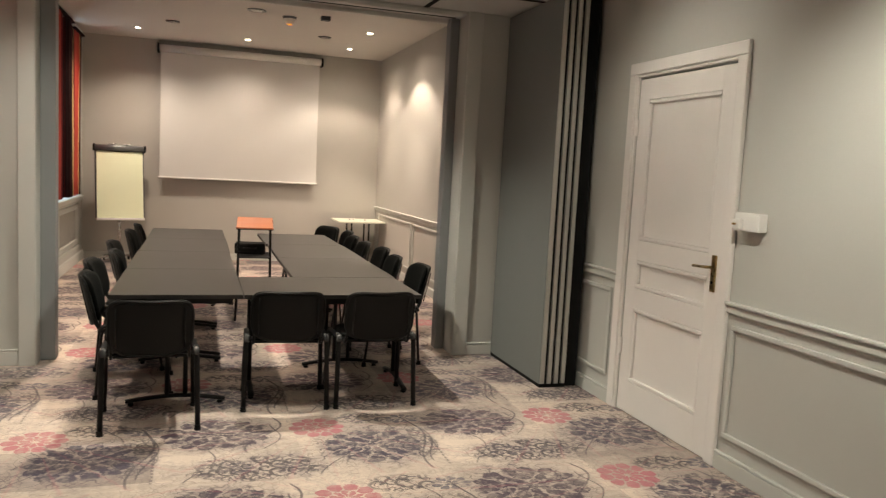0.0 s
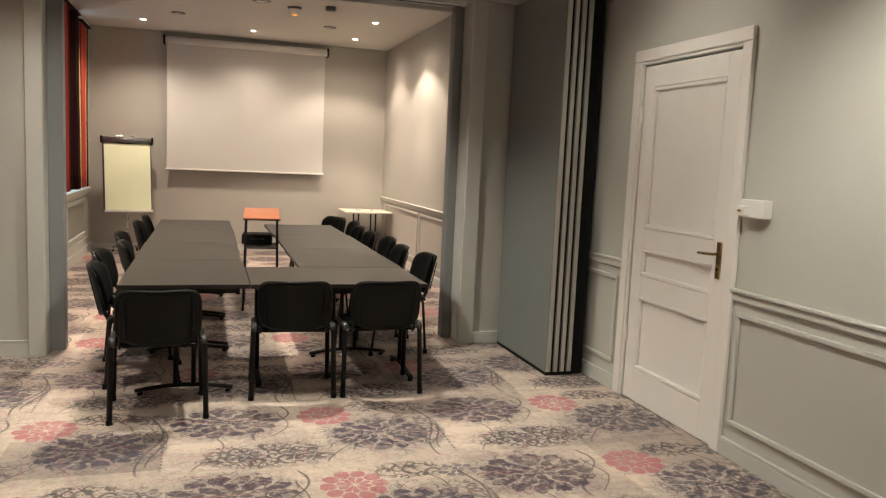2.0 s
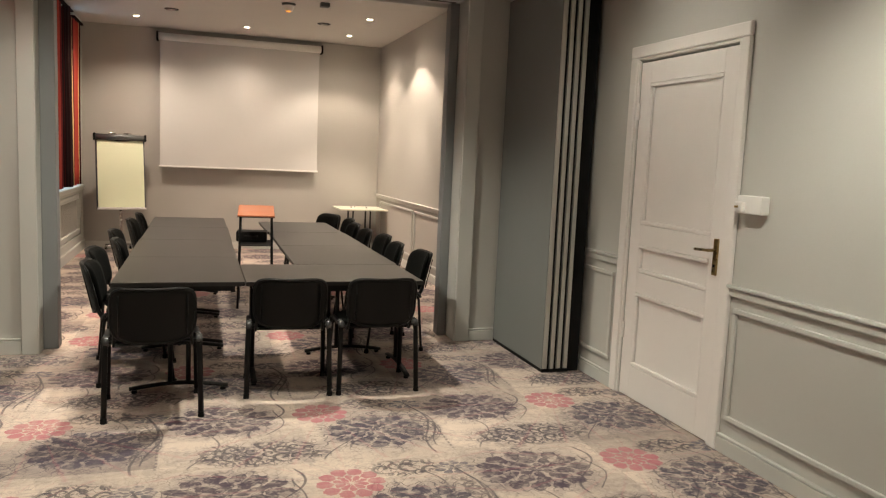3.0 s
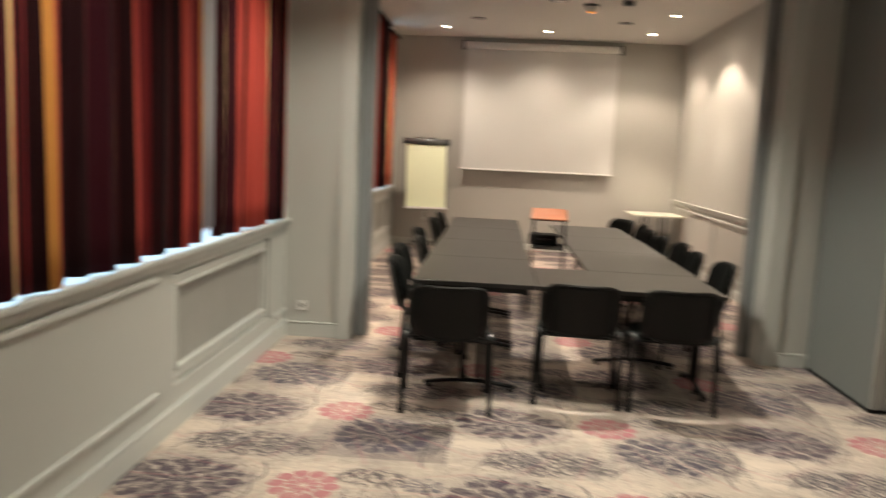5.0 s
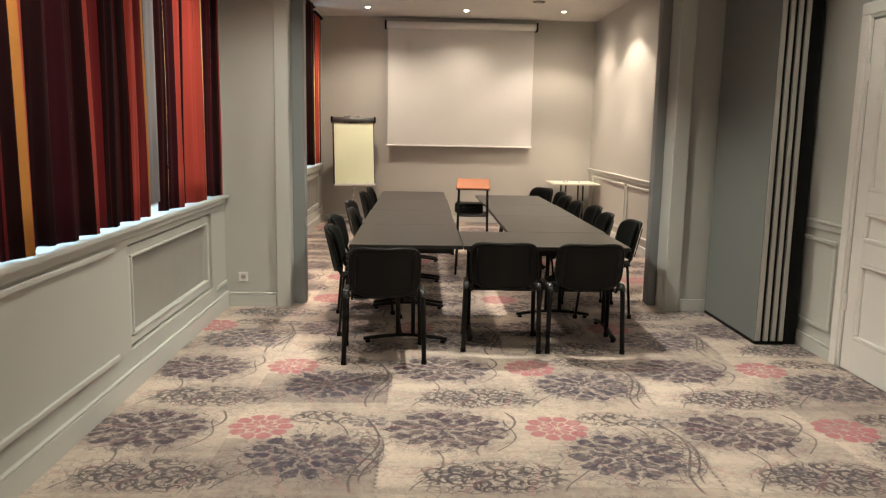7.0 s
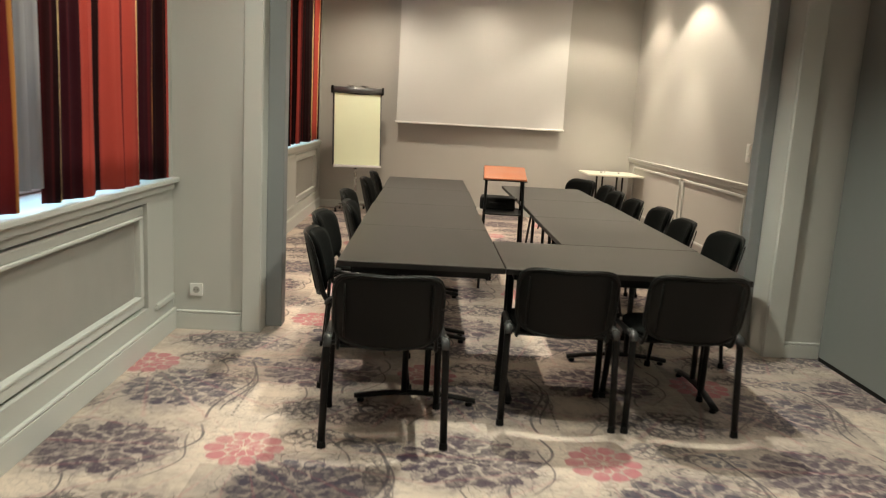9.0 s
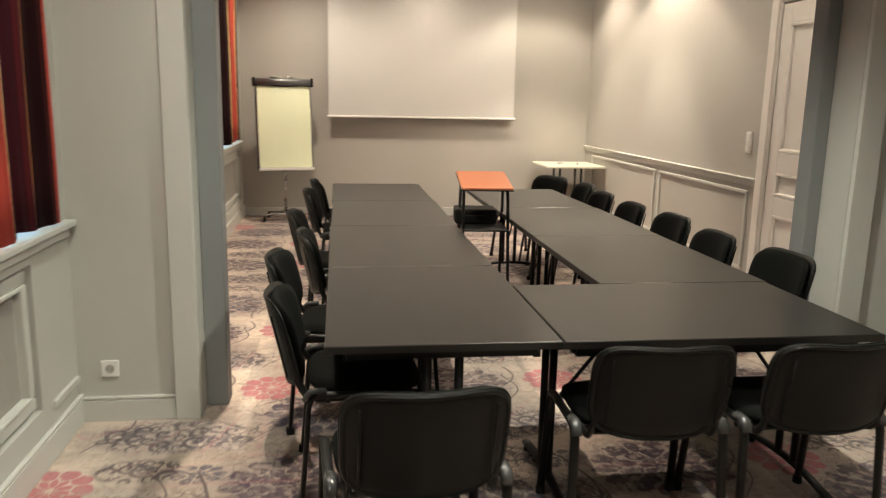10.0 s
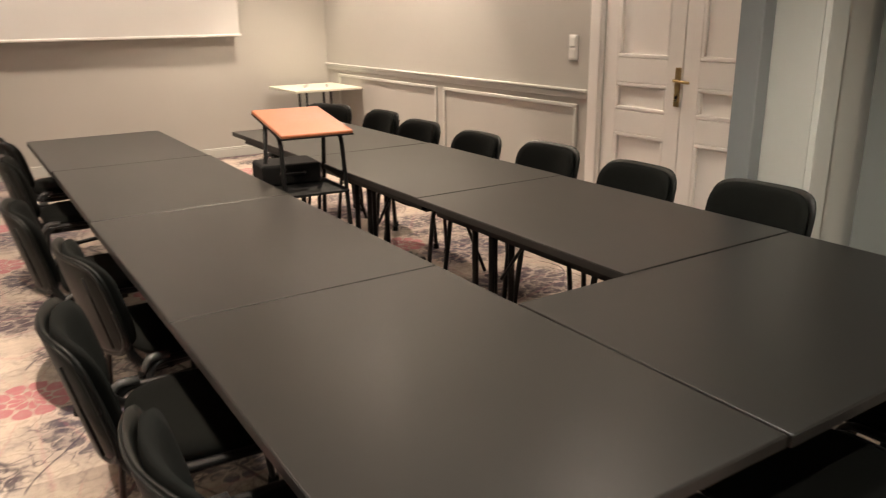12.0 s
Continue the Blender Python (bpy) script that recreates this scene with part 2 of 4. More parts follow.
def m_carpet():
    """Printed carpet: faded sand ground in patches, rose medallions, plum damask flowers, fine curled vines."""
    m = material("printed_carpet", (0.4, 0.35, 0.3), 0.95)
    t = m.node_tree
    obj = t.nodes.new("ShaderNodeTexCoord").outputs["Object"]
    sep = t.nodes.new("ShaderNodeSeparateXYZ")
    t.links.new(obj, sep.inputs[0])
    X, Y = Val(t, sep.outputs[0]), Val(t, sep.outputs[1])
    PX, PY, LOW = 1.524, 1.012, 0.74
    x, y = X + (noise_val(t, 6, 2) - 0.5) * 0.018, Y + (noise_val(t, 6, 2, (1.1, 0.9, 1)) - 0.5) * 0.018
    row = (y - 3.482 + LOW) / PY
    j = row.floor()
    shift = ((j / 3.0).fract() * 3.0 - 2.0).abs().below(0.5, 0.1)
    col = (x + 0.552) / PX + shift * 0.5 + 0.5
    # place inside the repeat, measured from the rose; v runs from -LOW to PY - LOW
    v, u = row.fract() * PY - LOW, (col.fract() - 0.5) * PX

    def local(cx, cy):
        """Offset from a motif's centre in the repeat; wraps sideways only."""
        return (((u - cx) / PX + 0.5).fract() - 0.5) * PX, v - cy

    wear = noise_val(t, 3.1, 4, (1, 1, 1), 0.65)
    thread = noise_val(t, 26, 3, (1, 0.08, 1)) * 0.5 + noise_val(t, 26, 3, (0.08, 1, 1)) * 0.5
    fine = noise_val(t, 190, 2)
    frayed = noise_val(t, 60, 3, (1, 1, 1), 0.6)

    # ground: faded patches with straight borders
    patch = noise_val(t, 0.9, 2, (1.2, 1.6, 1))
    pu, pv = ((X - 0.07) / 0.762).floor(), ((Y - 0.29) / 0.506).floor()
    tone = ((pu * 12.9898 + pv * 78.233).sin() * 43758.5).fract()
    ca, cb = local(0.84, -0.46)
    pale = ca.abs().below(0.20, 0.03) * cb.abs().below(0.23, 0.05) + length2(u, v).below(0.30, 0.16) * 0.6
    lightness = ((tone - 0.5) * 0.42 + (patch - 0.5) * 0.8 + (thread - 0.5) * 0.65 + (wear - 0.5) * 0.7 + pale * 0.22 + 0.55).op("ADD", 0.0, clamp=True)
    ground = mix(t, lightness, (0.185, 0.148, 0.132), (0.63, 0.525, 0.435))

    def layer(base, mask, color, strength):
        return mix(t, (mask * strength).op("ADD", 0.0, clamp=True), base, color)

    fade = ((wear - 0.26) * 3.0).op("ADD", 0.0, clamp=True)
    worn_thread = ((thread - 0.33) * 5.0).op("ADD", 0.0, clamp=True)

    def petals(r, th, n, r0, r1, turn=0.0, fat=0.44, sharp=0.6):
        """A ring of n petals between two radii."""
        k = ((r - r0) / (r1 - r0)).op("ADD", 0.0, clamp=True)
        w = (k * 3.14159).sin().most(0.0).power(sharp) * fat
        return ((th * (n / 6.28318) + turn).fract() - 0.5).abs().below(w, 0.06) * ((k - 0.5).abs().below(0.5, 0.02))

    def flower(cx, cy, wide, tall, rings, turn):
        """A full flower of petal rings with pale joints between the petals and a scalloped, frayed rim."""
        a, b = local(cx, cy)
        a = a / wide + (noise_val(t, 9, 2) - 0.5) * 0.20
        b = b / tall + (noise_val(t, 10, 2) - 0.5) * 0.20
        r, th = length2(a, b) + (frayed - 0.5) * 0.13, a.angle(b)
        th = th + (noise_val(t, 11, 2) - 0.5) * 0.50
        whorl = None
        for k, (n, r0, r1, fat, sharp) in enumerate(rings):
            ring = petals(r, th, n, r0, r1, turn + 0.5 * (k % 2), fat, sharp)
            whorl = ring if whorl is None else whorl.most(ring)
        # pale flecks and veins inside the petals
        fleck = ((noise_val(t, 20, 3, (1, 1, 1), 0.6) - 0.40) * 9.0).op("ADD", 0.0, clamp=True)
        gone = ((noise_val(t, 6.5, 3, (1, 1, 1), 0.6) - 0.34) * 6.0).op("ADD", 0.0, clamp=True)
        return whorl * (fleck * 0.6 + 0.4) * (gone * 0.35 + 0.65)

    def faded(mask, keep):
        return (mask * (worn_thread * (1.0 - keep) + keep) * (fade * 0.3 + 0.7)).op("ADD", 0.0, clamp=True)

    def curls(scale, reach, turns, width, seed):
        """Small spiral tendrils scattered in cells."""
        vor = t.nodes.new("ShaderNodeTexVoronoi")
        vor.voronoi_dimensions = "2D"
        vor.inputs["Scale"].default_value, vor.inputs["Randomness"].default_value = scale, 0.7
        mp = t.nodes.new("ShaderNodeCombineXYZ")
        t.links.new((u + seed).socket, mp.inputs[0])
        t.links.new((v + seed * 0.7).socket, mp.inputs[1])
        t.links.new(mp.outputs[0], vor.inputs["Vector"])
        vs = t.nodes.new("ShaderNodeSeparateXYZ")
        t.links.new(vor.outputs["Position"], vs.inputs[0])
        a, b = u + seed - Val(t, vs.outputs[0]), v + seed * 0.7 - Val(t, vs.outputs[1])
        r, th = length2(a, b), a.angle(b)
        arm = ((th / 6.28318 + r * turns).fract() - 0.5).abs()
        return arm.below(width, 0.05) * r.below(reach, 0.01)

    def vine(cx, amp, freq, phase, v0, v1, width, lean=0.0):
        """A thin stem that winds along the repeat between two heights."""
        a, b = local(cx, (v0 + v1) / 2)
        return (a - (b * freq + phase).sin() * amp - b * lean).abs().below(width, 0.005) * b.abs().below((v1 - v0) / 2, 0.03)

    def oval(cx, cy, w, h, soft):
        a, b = local(cx, cy)
        return length2(a / w, b / h).below(1.0, soft)

    A = (-0.575, -0.03)
    B = (0.275, -0.34)
    S = (-0.38, -0.56)
    big = ((14, 0.62, 1.10, 0.42, 0.6), (10, 0.34, 0.70, 0.43, 0.5), (7, 0.13, 0.37, 0.40, 0.5), (5, 0.02, 0.14, 0.44, 0.5))
    small = ((9, 0.42, 1.0, 0.44, 0.5), (6, 0.04, 0.44, 0.40, 0.5))

    stems = vine(0.56, 0.055, 7.0, 0.6, -0.72, 0.10, 0.0065) + vine(0.595, 0.045, 8.5, 1.2, -0.62, 0.06, 0.0045) \
        + vine(-0.31, 0.07, 10.0, 0.4, -0.34, 0.22, 0.0065, 0.25) + vine(-0.27, 0.05, 12.0, 2.0, -0.30, 0.10, 0.0045, 0.25) \
        + vine(0.36, 0.05, 9.0, 2.6, -0.10, 0.22, 0.005, -0.3) + vine(-0.66, 0.05, 11.0, 1.0, -0.70, -0.28, 0.005, 0.2) \
        + vine(0.05, 0.06, 9.0, 0.2, -0.70, -0.30, 0.005, 0.35)
    ra, rb = local(B[0] + 0.02, B[1])
    rr = length2(ra * 0.95, rb)
    stems = stems + ((rr - 0.30).abs().below(0.004, 0.005) + (rr - 0.33).abs().below(0.003, 0.005)) * (0.0 - ra).below(-0.12, 0.05) * rb.abs().below(0.24, 0.05) * 0.7
    rope = (local(0.625, 0)[0]).abs().below(0.006, 0.005) * ((v * 150.0).sin()).below(0.4, 0.4) * ((v + 0.46).abs().below(0.22, 0.02))
    scroll_zone = (oval(S[0], S[1], 0.34, 0.155, 0.25) + oval(0.30, 0.13, 0.17, 0.10, 0.3) + oval(0.52, -0.30, 0.12, 0.26, 0.4) * 0.7).op("ADD", 0.0, clamp=True)
    scroll = (curls(7.0, 0.070, 15.0, 0.15, 3.0) + curls(10.5, 0.046, 24.0, 0.16, 7.3)).least(1.0) * scroll_zone
    swirl = (noise_val(t, 8.5, 1, (1, 1, 1), 0.4) - 0.5).abs().below(0.011, 0.010) + (noise_val(t, 14, 1, (1, 1, 1), 0.4) - 0.47).abs().below(0.015, 0.012)
    sprig = ((noise_val(t, 21, 2, (1, 0.8, 1)) - 0.55) * 14.0).op("ADD", 0.0, clamp=True) * (scroll_zone + oval(A[0], A[1], 0.36, 0.31, 0.3) * 0.5).least(1.0)
    # a greyed bloom of dye lies under each group of flowers
    bloom = (oval(A[0], A[1], 0.33, 0.29, 0.4) + oval(B[0], B[1], 0.33, 0.32, 0.4) + oval(S[0], S[1], 0.36, 0.19, 0.4) * 0.8).least(1.0)
    shade = ((noise_val(t, 13, 3) - 0.40) * 5.0).op("ADD", 0.0, clamp=True)

    c = layer(ground, bloom * fade, (0.25, 0.205, 0.205), 0.28)
    c = layer(c, bloom * shade * fade, (0.130, 0.105, 0.118), 0.42)
    c = layer(c, faded(sprig, 0.6), (0.085, 0.066, 0.082), 0.75)
    c = layer(c, faded(flower(S[0] - 0.13, S[1] + 0.01, 0.12, 0.075, small, 0.1), 0.7), (0.080, 0.068, 0.092), 0.9)
    c = layer(c, faded(flower(S[0] + 0.15, S[1] - 0.02, 0.10, 0.07, small, 0.3), 0.7), (0.085, 0.070, 0.085), 0.85)
    c = layer(c, faded(flower(0.545, 0.08, 0.11, 0.085, small, 0.2), 0.7), (0.065, 0.062, 0.095), 0.9)
    loose = (bloom + scroll_zone + ((noise_val(t, 2.1, 2) - 0.48) * 5.0).op("ADD", 0.0, clamp=True) * 0.4).least(1.0)
    c = layer(c, faded(swirl * loose, 0.8), (0.064, 0.050, 0.060), 0.78)
    c = layer(c, faded(scroll, 0.7), (0.052, 0.040, 0.048), 0.92)
    c = layer(c, faded(stems, 0.65), (0.075, 0.060, 0.068), 0.88)
    c = layer(c, faded(rope, 0.6), (0.10, 0.08, 0.085), 0.8)
    c = layer(c, faded(flower(B[0], B[1], 0.255, 0.235, big, 0.15), 0.78), (0.036, 0.029, 0.055), 0.98)
    c = layer(c, faded(flower(A[0], A[1], 0.285, 0.225, big, 0.0), 0.80), (0.040, 0.023, 0.043), 0.99)
    # rose medallion
    ru, rv = u + (noise_val(t, 34, 3) - 0.5) * 0.035, v + (noise_val(t, 37, 3) - 0.5) * 0.035
    r, th = length2(ru, rv), ru.angle(rv)
    rose = (petals(r, th, 10, 0.084, 0.165, 0.0, 0.46, 0.33) + petals(r, th, 10, 0.014, 0.086, 0.5, 0.44, 0.40)).least(1.0)
    c = layer(c, rose * (worn_thread * 0.45 + 0.5), (0.40, 0.088, 0.125), 0.82)
    b = t.nodes["Principled BSDF"]
    hsv = t.nodes.new("ShaderNodeHueSaturation")
    t.links.new(c, hsv.inputs["Color"])
    t.links.new((fine * 0.35 + 0.83).socket, hsv.inputs["Value"])
    t.links.new(hsv.outputs[0], b.inputs["Base Color"])
    b.inputs["Sheen Weight"].default_value = 0.1
    bump(m, fine + thread, 0.4, 0.002)
    return m


M_CARPET = m_carpet()


# ---- mesh helpers ----
def mesh_ob(name, bm, mat, smooth=False):
    me = bpy.data.meshes.new(name)
    bm.normal_update()
    bm.to_mesh(me)
    bm.free()
    for m in (mat if isinstance(mat, (list, tuple)) else [mat]):
        me.materials.append(m)
    if smooth:
        for p in me.polygons:
            p.use_smooth = True
    return new(name, me)


def part(name, bm, mat, parent=None, label="", smooth=False, at=None):
    """One mesh object under a thing or a part."""
    ob = mesh_ob(name, bm, mat, smooth)
    if parent is not None:
        ob.parent = parent
    if at is not None:
        ob.matrix_basis = at
    if label:
        tagged(ob, label)
    return ob


def thing(name, m, label, category, group=""):
    ob = new(name)
    ob.empty_display_size = 0.1
    ob.matrix_basis = m
    return tagged(ob, label, category, group)


def struct(name, bm, mat, label, category, smooth=False):
    return tagged(mesh_ob(name, bm, mat, smooth), label, category, kind="structure")


def box(bm, x0, x1, y0, y1, z0, z1, bevel=0.0, segments=2, mat=0):
    r = bmesh.ops.create_cube(bm, size=1.0, matrix=Matrix.LocRotScale(((x0 + x1) / 2, (y0 + y1) / 2, (z0 + z1) / 2), None, (x1 - x0, y1 - y0, z1 - z0)))
    faces = {f for v in r["verts"] for f in v.link_faces}
    for f in faces:
        f.material_index = mat
    if bevel > 0:
        edges = list({e for v in r["verts"] for e in v.link_edges})
        out = bmesh.ops.bevel(bm, geom=edges, offset=bevel, segments=segments, profile=0.5, affect="EDGES")
        for f in out["faces"]:
            f.material_index = mat
    return bm


def boxes(*specs, bevel=0.0, segments=2):
    bm = bmesh.new()
    for s in specs:
        box(bm, *s, bevel=bevel, segments=segments)
    return bm


def rounded(points, radius, steps=6):
    """Polyline with its inner corners rounded."""
    pts = [Vector(p) for p in points]
    out = [pts[0]]
    for a, b, c in zip(pts, pts[1:], pts[2:]):
        d1, d2 = (a - b).normalized(), (c - b).normalized()
        r = min(radius, (a - b).length * 0.49, (c - b).length * 0.49)
        p, q = b + d1 * r, b + d2 * r
        for i in range(steps + 1):
            s = i / steps
            out.append(p * (1 - s) ** 2 + b * 2 * s * (1 - s) + q * s * s)
    out.append(pts[-1])
    return out


def tube(bm, points, rx, ry=None, seg=10):
    """A round or oval bar swept along a polyline, with closed ends."""
    ry = ry or rx
    pts = [Vector(p) for p in points]
    rings, up = [], None
    for i, p in enumerate(pts):
        d = ((pts[i + 1] - p) if i + 1 < len(pts) else Vector()) + ((p - pts[i - 1]) if i else Vector())
        d.normalize()
        if up is None:
            up = Vector((0, 0, 1)) if abs(d.z) < 0.9 else Vector((1, 0, 0))
        side = d.cross(up).normalized()
        up = side.cross(d).normalized()
        rings.append([bm.verts.new(p + side * rx * math.cos(a) + up * ry * math.sin(a)) for a in (2 * math.pi * k / seg for k in range(seg))])
    for a, b in zip(rings, rings[1:]):
        for k in range(seg):
            bm.faces.new((a[k], a[(k + 1) % seg], b[(k + 1) % seg], b[k]))
    bm.faces.new(list(reversed(rings[0])))
    bm.faces.new(rings[-1])
    return bm


def disc(bm, x, y, z0, z1, r0, r1=None, seg=24):
    """A round slab, r0 below and r1 above."""
    r1 = r0 if r1 is None else r1
    ring = [[bm.verts.new((x + r * math.cos(2 * math.pi * k / seg), y + r * math.sin(2 * math.pi * k / seg), z)) for k in range(seg)] for z, r in ((z0, r0), (z1, r1))]
    for k in range(seg):
        bm.faces.new((ring[0][k], ring[0][(k + 1) % seg], ring[1][(k + 1) % seg], ring[1][k]))
    bm.faces.new(list(reversed(ring[0])))
    bm.faces.new(ring[1])
    return bm


def frame_loop(bm, axis, at, a0, a1, z0, z1, w, proud, inner=0.0, sides="tblr"):
    """A moulding round a rectangle on an upright wall. axis 'x': the wall lies at x = at and proud points along x; a runs along y."""
    def bar(p0, p1, q0, q1):
        lo, hi = min(at, at + proud), max(at, at + proud)
        if axis == "x":
            box(bm, lo, hi, p0, p1, q0, q1, bevel=min(abs(proud), w) * 0.3)
        else:
            box(bm, p0, p1, lo, hi, q0, q1, bevel=min(abs(proud), w) * 0.3)
    if "t" in sides:
        bar(a0, a1, z1 - w, z1)
    if "b" in sides:
        bar(a0, a1, z0, z0 + w)
    zb, zt = (z0 + w if "b" in sides else z0), (z1 - w if "t" in sides else z1)
    if "l" in sides:
        bar(a0, a0 + w, zb, zt)
    if "r" in sides:
        bar(a1 - w, a1, zb, zt)
    return bm


# ---- the two rooms ----
XW, XE = -1.40, 3.07
Y_IN, Y_BACK = 0.30, 12.50
Y_P0, Y_P1 = 6.17, 6.50
T = 0.25

bm = boxes((XW - 0.6, XE + 0.6, -2.4, Y_BACK + 0.3, -0.2, 0.0))
struct("floor", bm, M_CARPET, "sand-coloured printed carpet with rose and plum flowers", "carpet floor")

# ceilings
struct("ceiling_front", boxes((XW - 0.6, XE + 0.3, -2.4, Y_P0 + 0.001, CEIL_FRONT, CEIL_FRONT + 0.2)), M_CEIL, "plain painted ceiling of the front room", "ceiling")
struct("ceiling_back", boxes((XW - 0.6, XE + 0.3, Y_P1, Y_BACK + 0.3, CEIL_BACK, CEIL_BACK + 0.2)), M_CEIL, "white painted ceiling with recessed lamps", "ceiling")

# east wall with two door openings
D1 = (3.60, 4.58, 2.26)
D2 = (6.78, 8.10, 2.26)
bm = bmesh.new()
for y0, y1, z0, z1 in ((-2.4, D1[0], 0, CEIL_BACK), (D1[1], Y_P1, 0, CEIL_BACK), (D1[0], D1[1], D1[2], CEIL_BACK)):
    box(bm, XE, XE + T, y0, y1, z0, z1)
struct("wall_east", bm, M_WALL, "pale grey painted wall with panelled dado", "wall")
bm = bmesh.new()
for y0, y1, z0, z1 in ((Y_P1, D2[0], 0, CEIL_BACK), (D2[1], Y_BACK + T, 0, CEIL_BACK), (D2[0], D2[1], D2[2], CEIL_BACK)):
    box(bm, XE, XE + T, y0, y1, z0, z1)
struct("wall_east_back", bm, M_WALL_BACK, "warm grey painted wall with panelled dado", "wall")

# west wall with two window openings
W1 = (0.75, 6.08, 0.93, 2.84)
W2 = (7.50, 12.20, 0.93, 3.26)
bm = bmesh.new()
XO = XW - 0.42
SKIN = 0.055
RADS = [(0.75, 2.45, 0.235, 0.855), (4.03, 5.74, 0.235, 0.845), (7.6, 9.3, 0.235, 0.845), (10.55, 12.25, 0.235, 0.845)]
for y0, y1, z0, z1 in ((-2.4, W1[0], W1[2], CEIL_BACK), (W1[1], W2[0], W1[2], CEIL_BACK), (W2[1], Y_BACK + T, W1[2], CEIL_BACK),
                       (W1[0], W1[1], W1[3], CEIL_BACK), (W2[0], W2[1], W2[3], CEIL_BACK)):
    box(bm, XO, XW, y0, y1, z0, z1)
box(bm, XO, XW - SKIN, -2.4, Y_BACK + T, 0, W1[2])
edge = -2.4
for y0, y1, z0, z1 in RADS:
    box(bm, XW - SKIN, XW, edge, y0, 0, W1[2])
    box(bm, XW - SKIN, XW, y0, y1, 0, z0)
    box(bm, XW - SKIN, XW, y0, y1, z1, W1[2])
    edge = y1
box(bm, XW - SKIN, XW, edge, Y_BACK + T, 0, W1[2])
struct("wall_west", bm, M_WALL, "pale grey wall below and between the windows", "wall")

struct("wall_north", boxes((XW, XE, Y_BACK, Y_BACK + T, 0, CEIL_BACK)), M_WALL_BACK, "warm grey painted end wall behind the screen", "wall")

# entrance wall, the camera starts in its wide opening
EX0, EX1 = -0.072, 1.35
bm = boxes((XW, EX0, Y_IN - 0.18, Y_IN, 0, CEIL_FRONT), (EX1, XE, Y_IN - 0.18, Y_IN, 0, CEIL_FRONT), bevel=0.004)
struct("wall_south", bm, worn("cream_entrance_paint", (0.80, 0.76, 0.66), 0.55, 0.04, 1.5, 120, 0.1), "cream painted wall round the wide entrance opening", "wall")
struct("wall_lobby", boxes((XW, XE, -2.65, -2.4, 0, CEIL_FRONT)), M_WALL, "plain grey wall behind the entrance", "wall")

# partition line between the rooms: piers, head beam, dark posts
bm = boxes((XW, -0.85, Y_P0, Y_P1, 0, CEIL_BACK), (2.37, XE, Y_P0, Y_P1, 0, CEIL_BACK), (-0.85, 2.37, Y_P0 + 0.002, Y_P1, 2.88, CEIL_BACK))
struct("wall_partition", bm, M_WALL, "pale grey piers and beam round the wide opening", "wall")
bm = bmesh.new()
box(bm, -0.965, -0.852, Y_P0 - 0.03, Y_P0, 0, CEIL_FRONT - 0.002, bevel=0.004)
box(bm, 2.372, 2.50, Y_P0 - 0.03, Y_P0, 0, CEIL_FRONT - 0.002, bevel=0.004)
box(bm, -0.74, 2.31, Y_P0 - 0.015, Y_P0 + 0.05, 2.85, 2.885, bevel=0.006)
box(bm, -0.74, 2.31, Y_P1 - 0.03, Y_P1 + 0.03, 2.845, 2.90, bevel=0.010)
struct("trim_opening", bm, M_TRIM, "painted flat strips and moulding round the opening", "trim")
bm = bmesh.new()
box(bm, -0.85, -0.745, 6.300, 6.425, 0, 2.88, bevel=0.006)
struct("trim_post_west", bm, M_JAMB, "dark grey closing post of the folding partition", "post")
bm = bmesh.new()
box(bm, 2.290, 2.37, 6.385, 6.505, 0, 2.88, bevel=0.006)
struct("trim_post_east", bm, M_JAMB, "dark grey closing post of the folding partition", "post")
bm = boxes((-0.74, 2.31, 6.28, 6.34, 2.868, 2.879), (1.98, 2.02, 5.05, 6.28, CEIL_FRONT - 0.006, CEIL_FRONT - 0.001), (2.02, 2.9, 5.50, 5.54, CEIL_FRONT - 0.006, CEIL_FRONT - 0.001))
struct("trim_track", bm, M_DARKGAP, "dark ceiling track of the folding partition", "ceiling track")

# baseboards
bm = bmesh.new()


def skirting(x0, x1, y0, y1, h=0.105):
    box(bm, x0, x1, y0, y1, 0, h - 0.018, bevel=0.003)
    box(bm, x0, x1, y0, y1, h - 0.017, h, bevel=0.006)


skirting(XE - 0.022, XE, Y_IN, 3.52)
skirting(XE - 0.022, XE, 4.66, 6.17)
skirting(XE - 0.022, XE, 8.23, Y_BACK)
skirting(XW, XW + 0.022, Y_IN, Y_P0, 0.135)
skirting(XW, XW + 0.022, Y_P1, Y_BACK, 0.135)
skirting(XW + 0.022, -0.967, Y_P0 - 0.022, Y_P0, 0.122)
skirting(2.502, XE - 0.022, Y_P0 - 0.022, Y_P0)
skirting(XW + 0.022, XE - 0.022, Y_BACK - 0.022, Y_BACK)
struct("baseboard", bm, M_TRIM, "painted baseboard along the walls", "baseboard")

# dado on the east wall: cap rail and panel mouldings
bm = bmesh.new()


def cap_rail(y0, y1):
    box(bm, XE - 0.034, XE, y0, y1, 0.925, 0.945, bevel=0.007)
    box(bm, XE - 0.020, XE, y0, y1, 0.880, 0.924, bevel=0.006)


cap_rail(Y_IN, 3.515)
cap_rail(4.665, 6.17)
cap_rail(8.235, Y_BACK)
for y0, y1 in ((2.0, 3.46), (0.5, 1.85), (4.74, 5.55)):
    frame_loop(bm, "x", XE, y0, y1, 0.19, 0.82, 0.028, -0.018)
for y0, y1 in ((8.34, 10.06), (10.17, 12.2)):
    frame_loop(bm, "x", XE, y0, y1, 0.19, 0.84, 0.028, -0.018)
struct("trim_dado", bm, M_TRIM, "painted dado rail and panel mouldings", "trim")

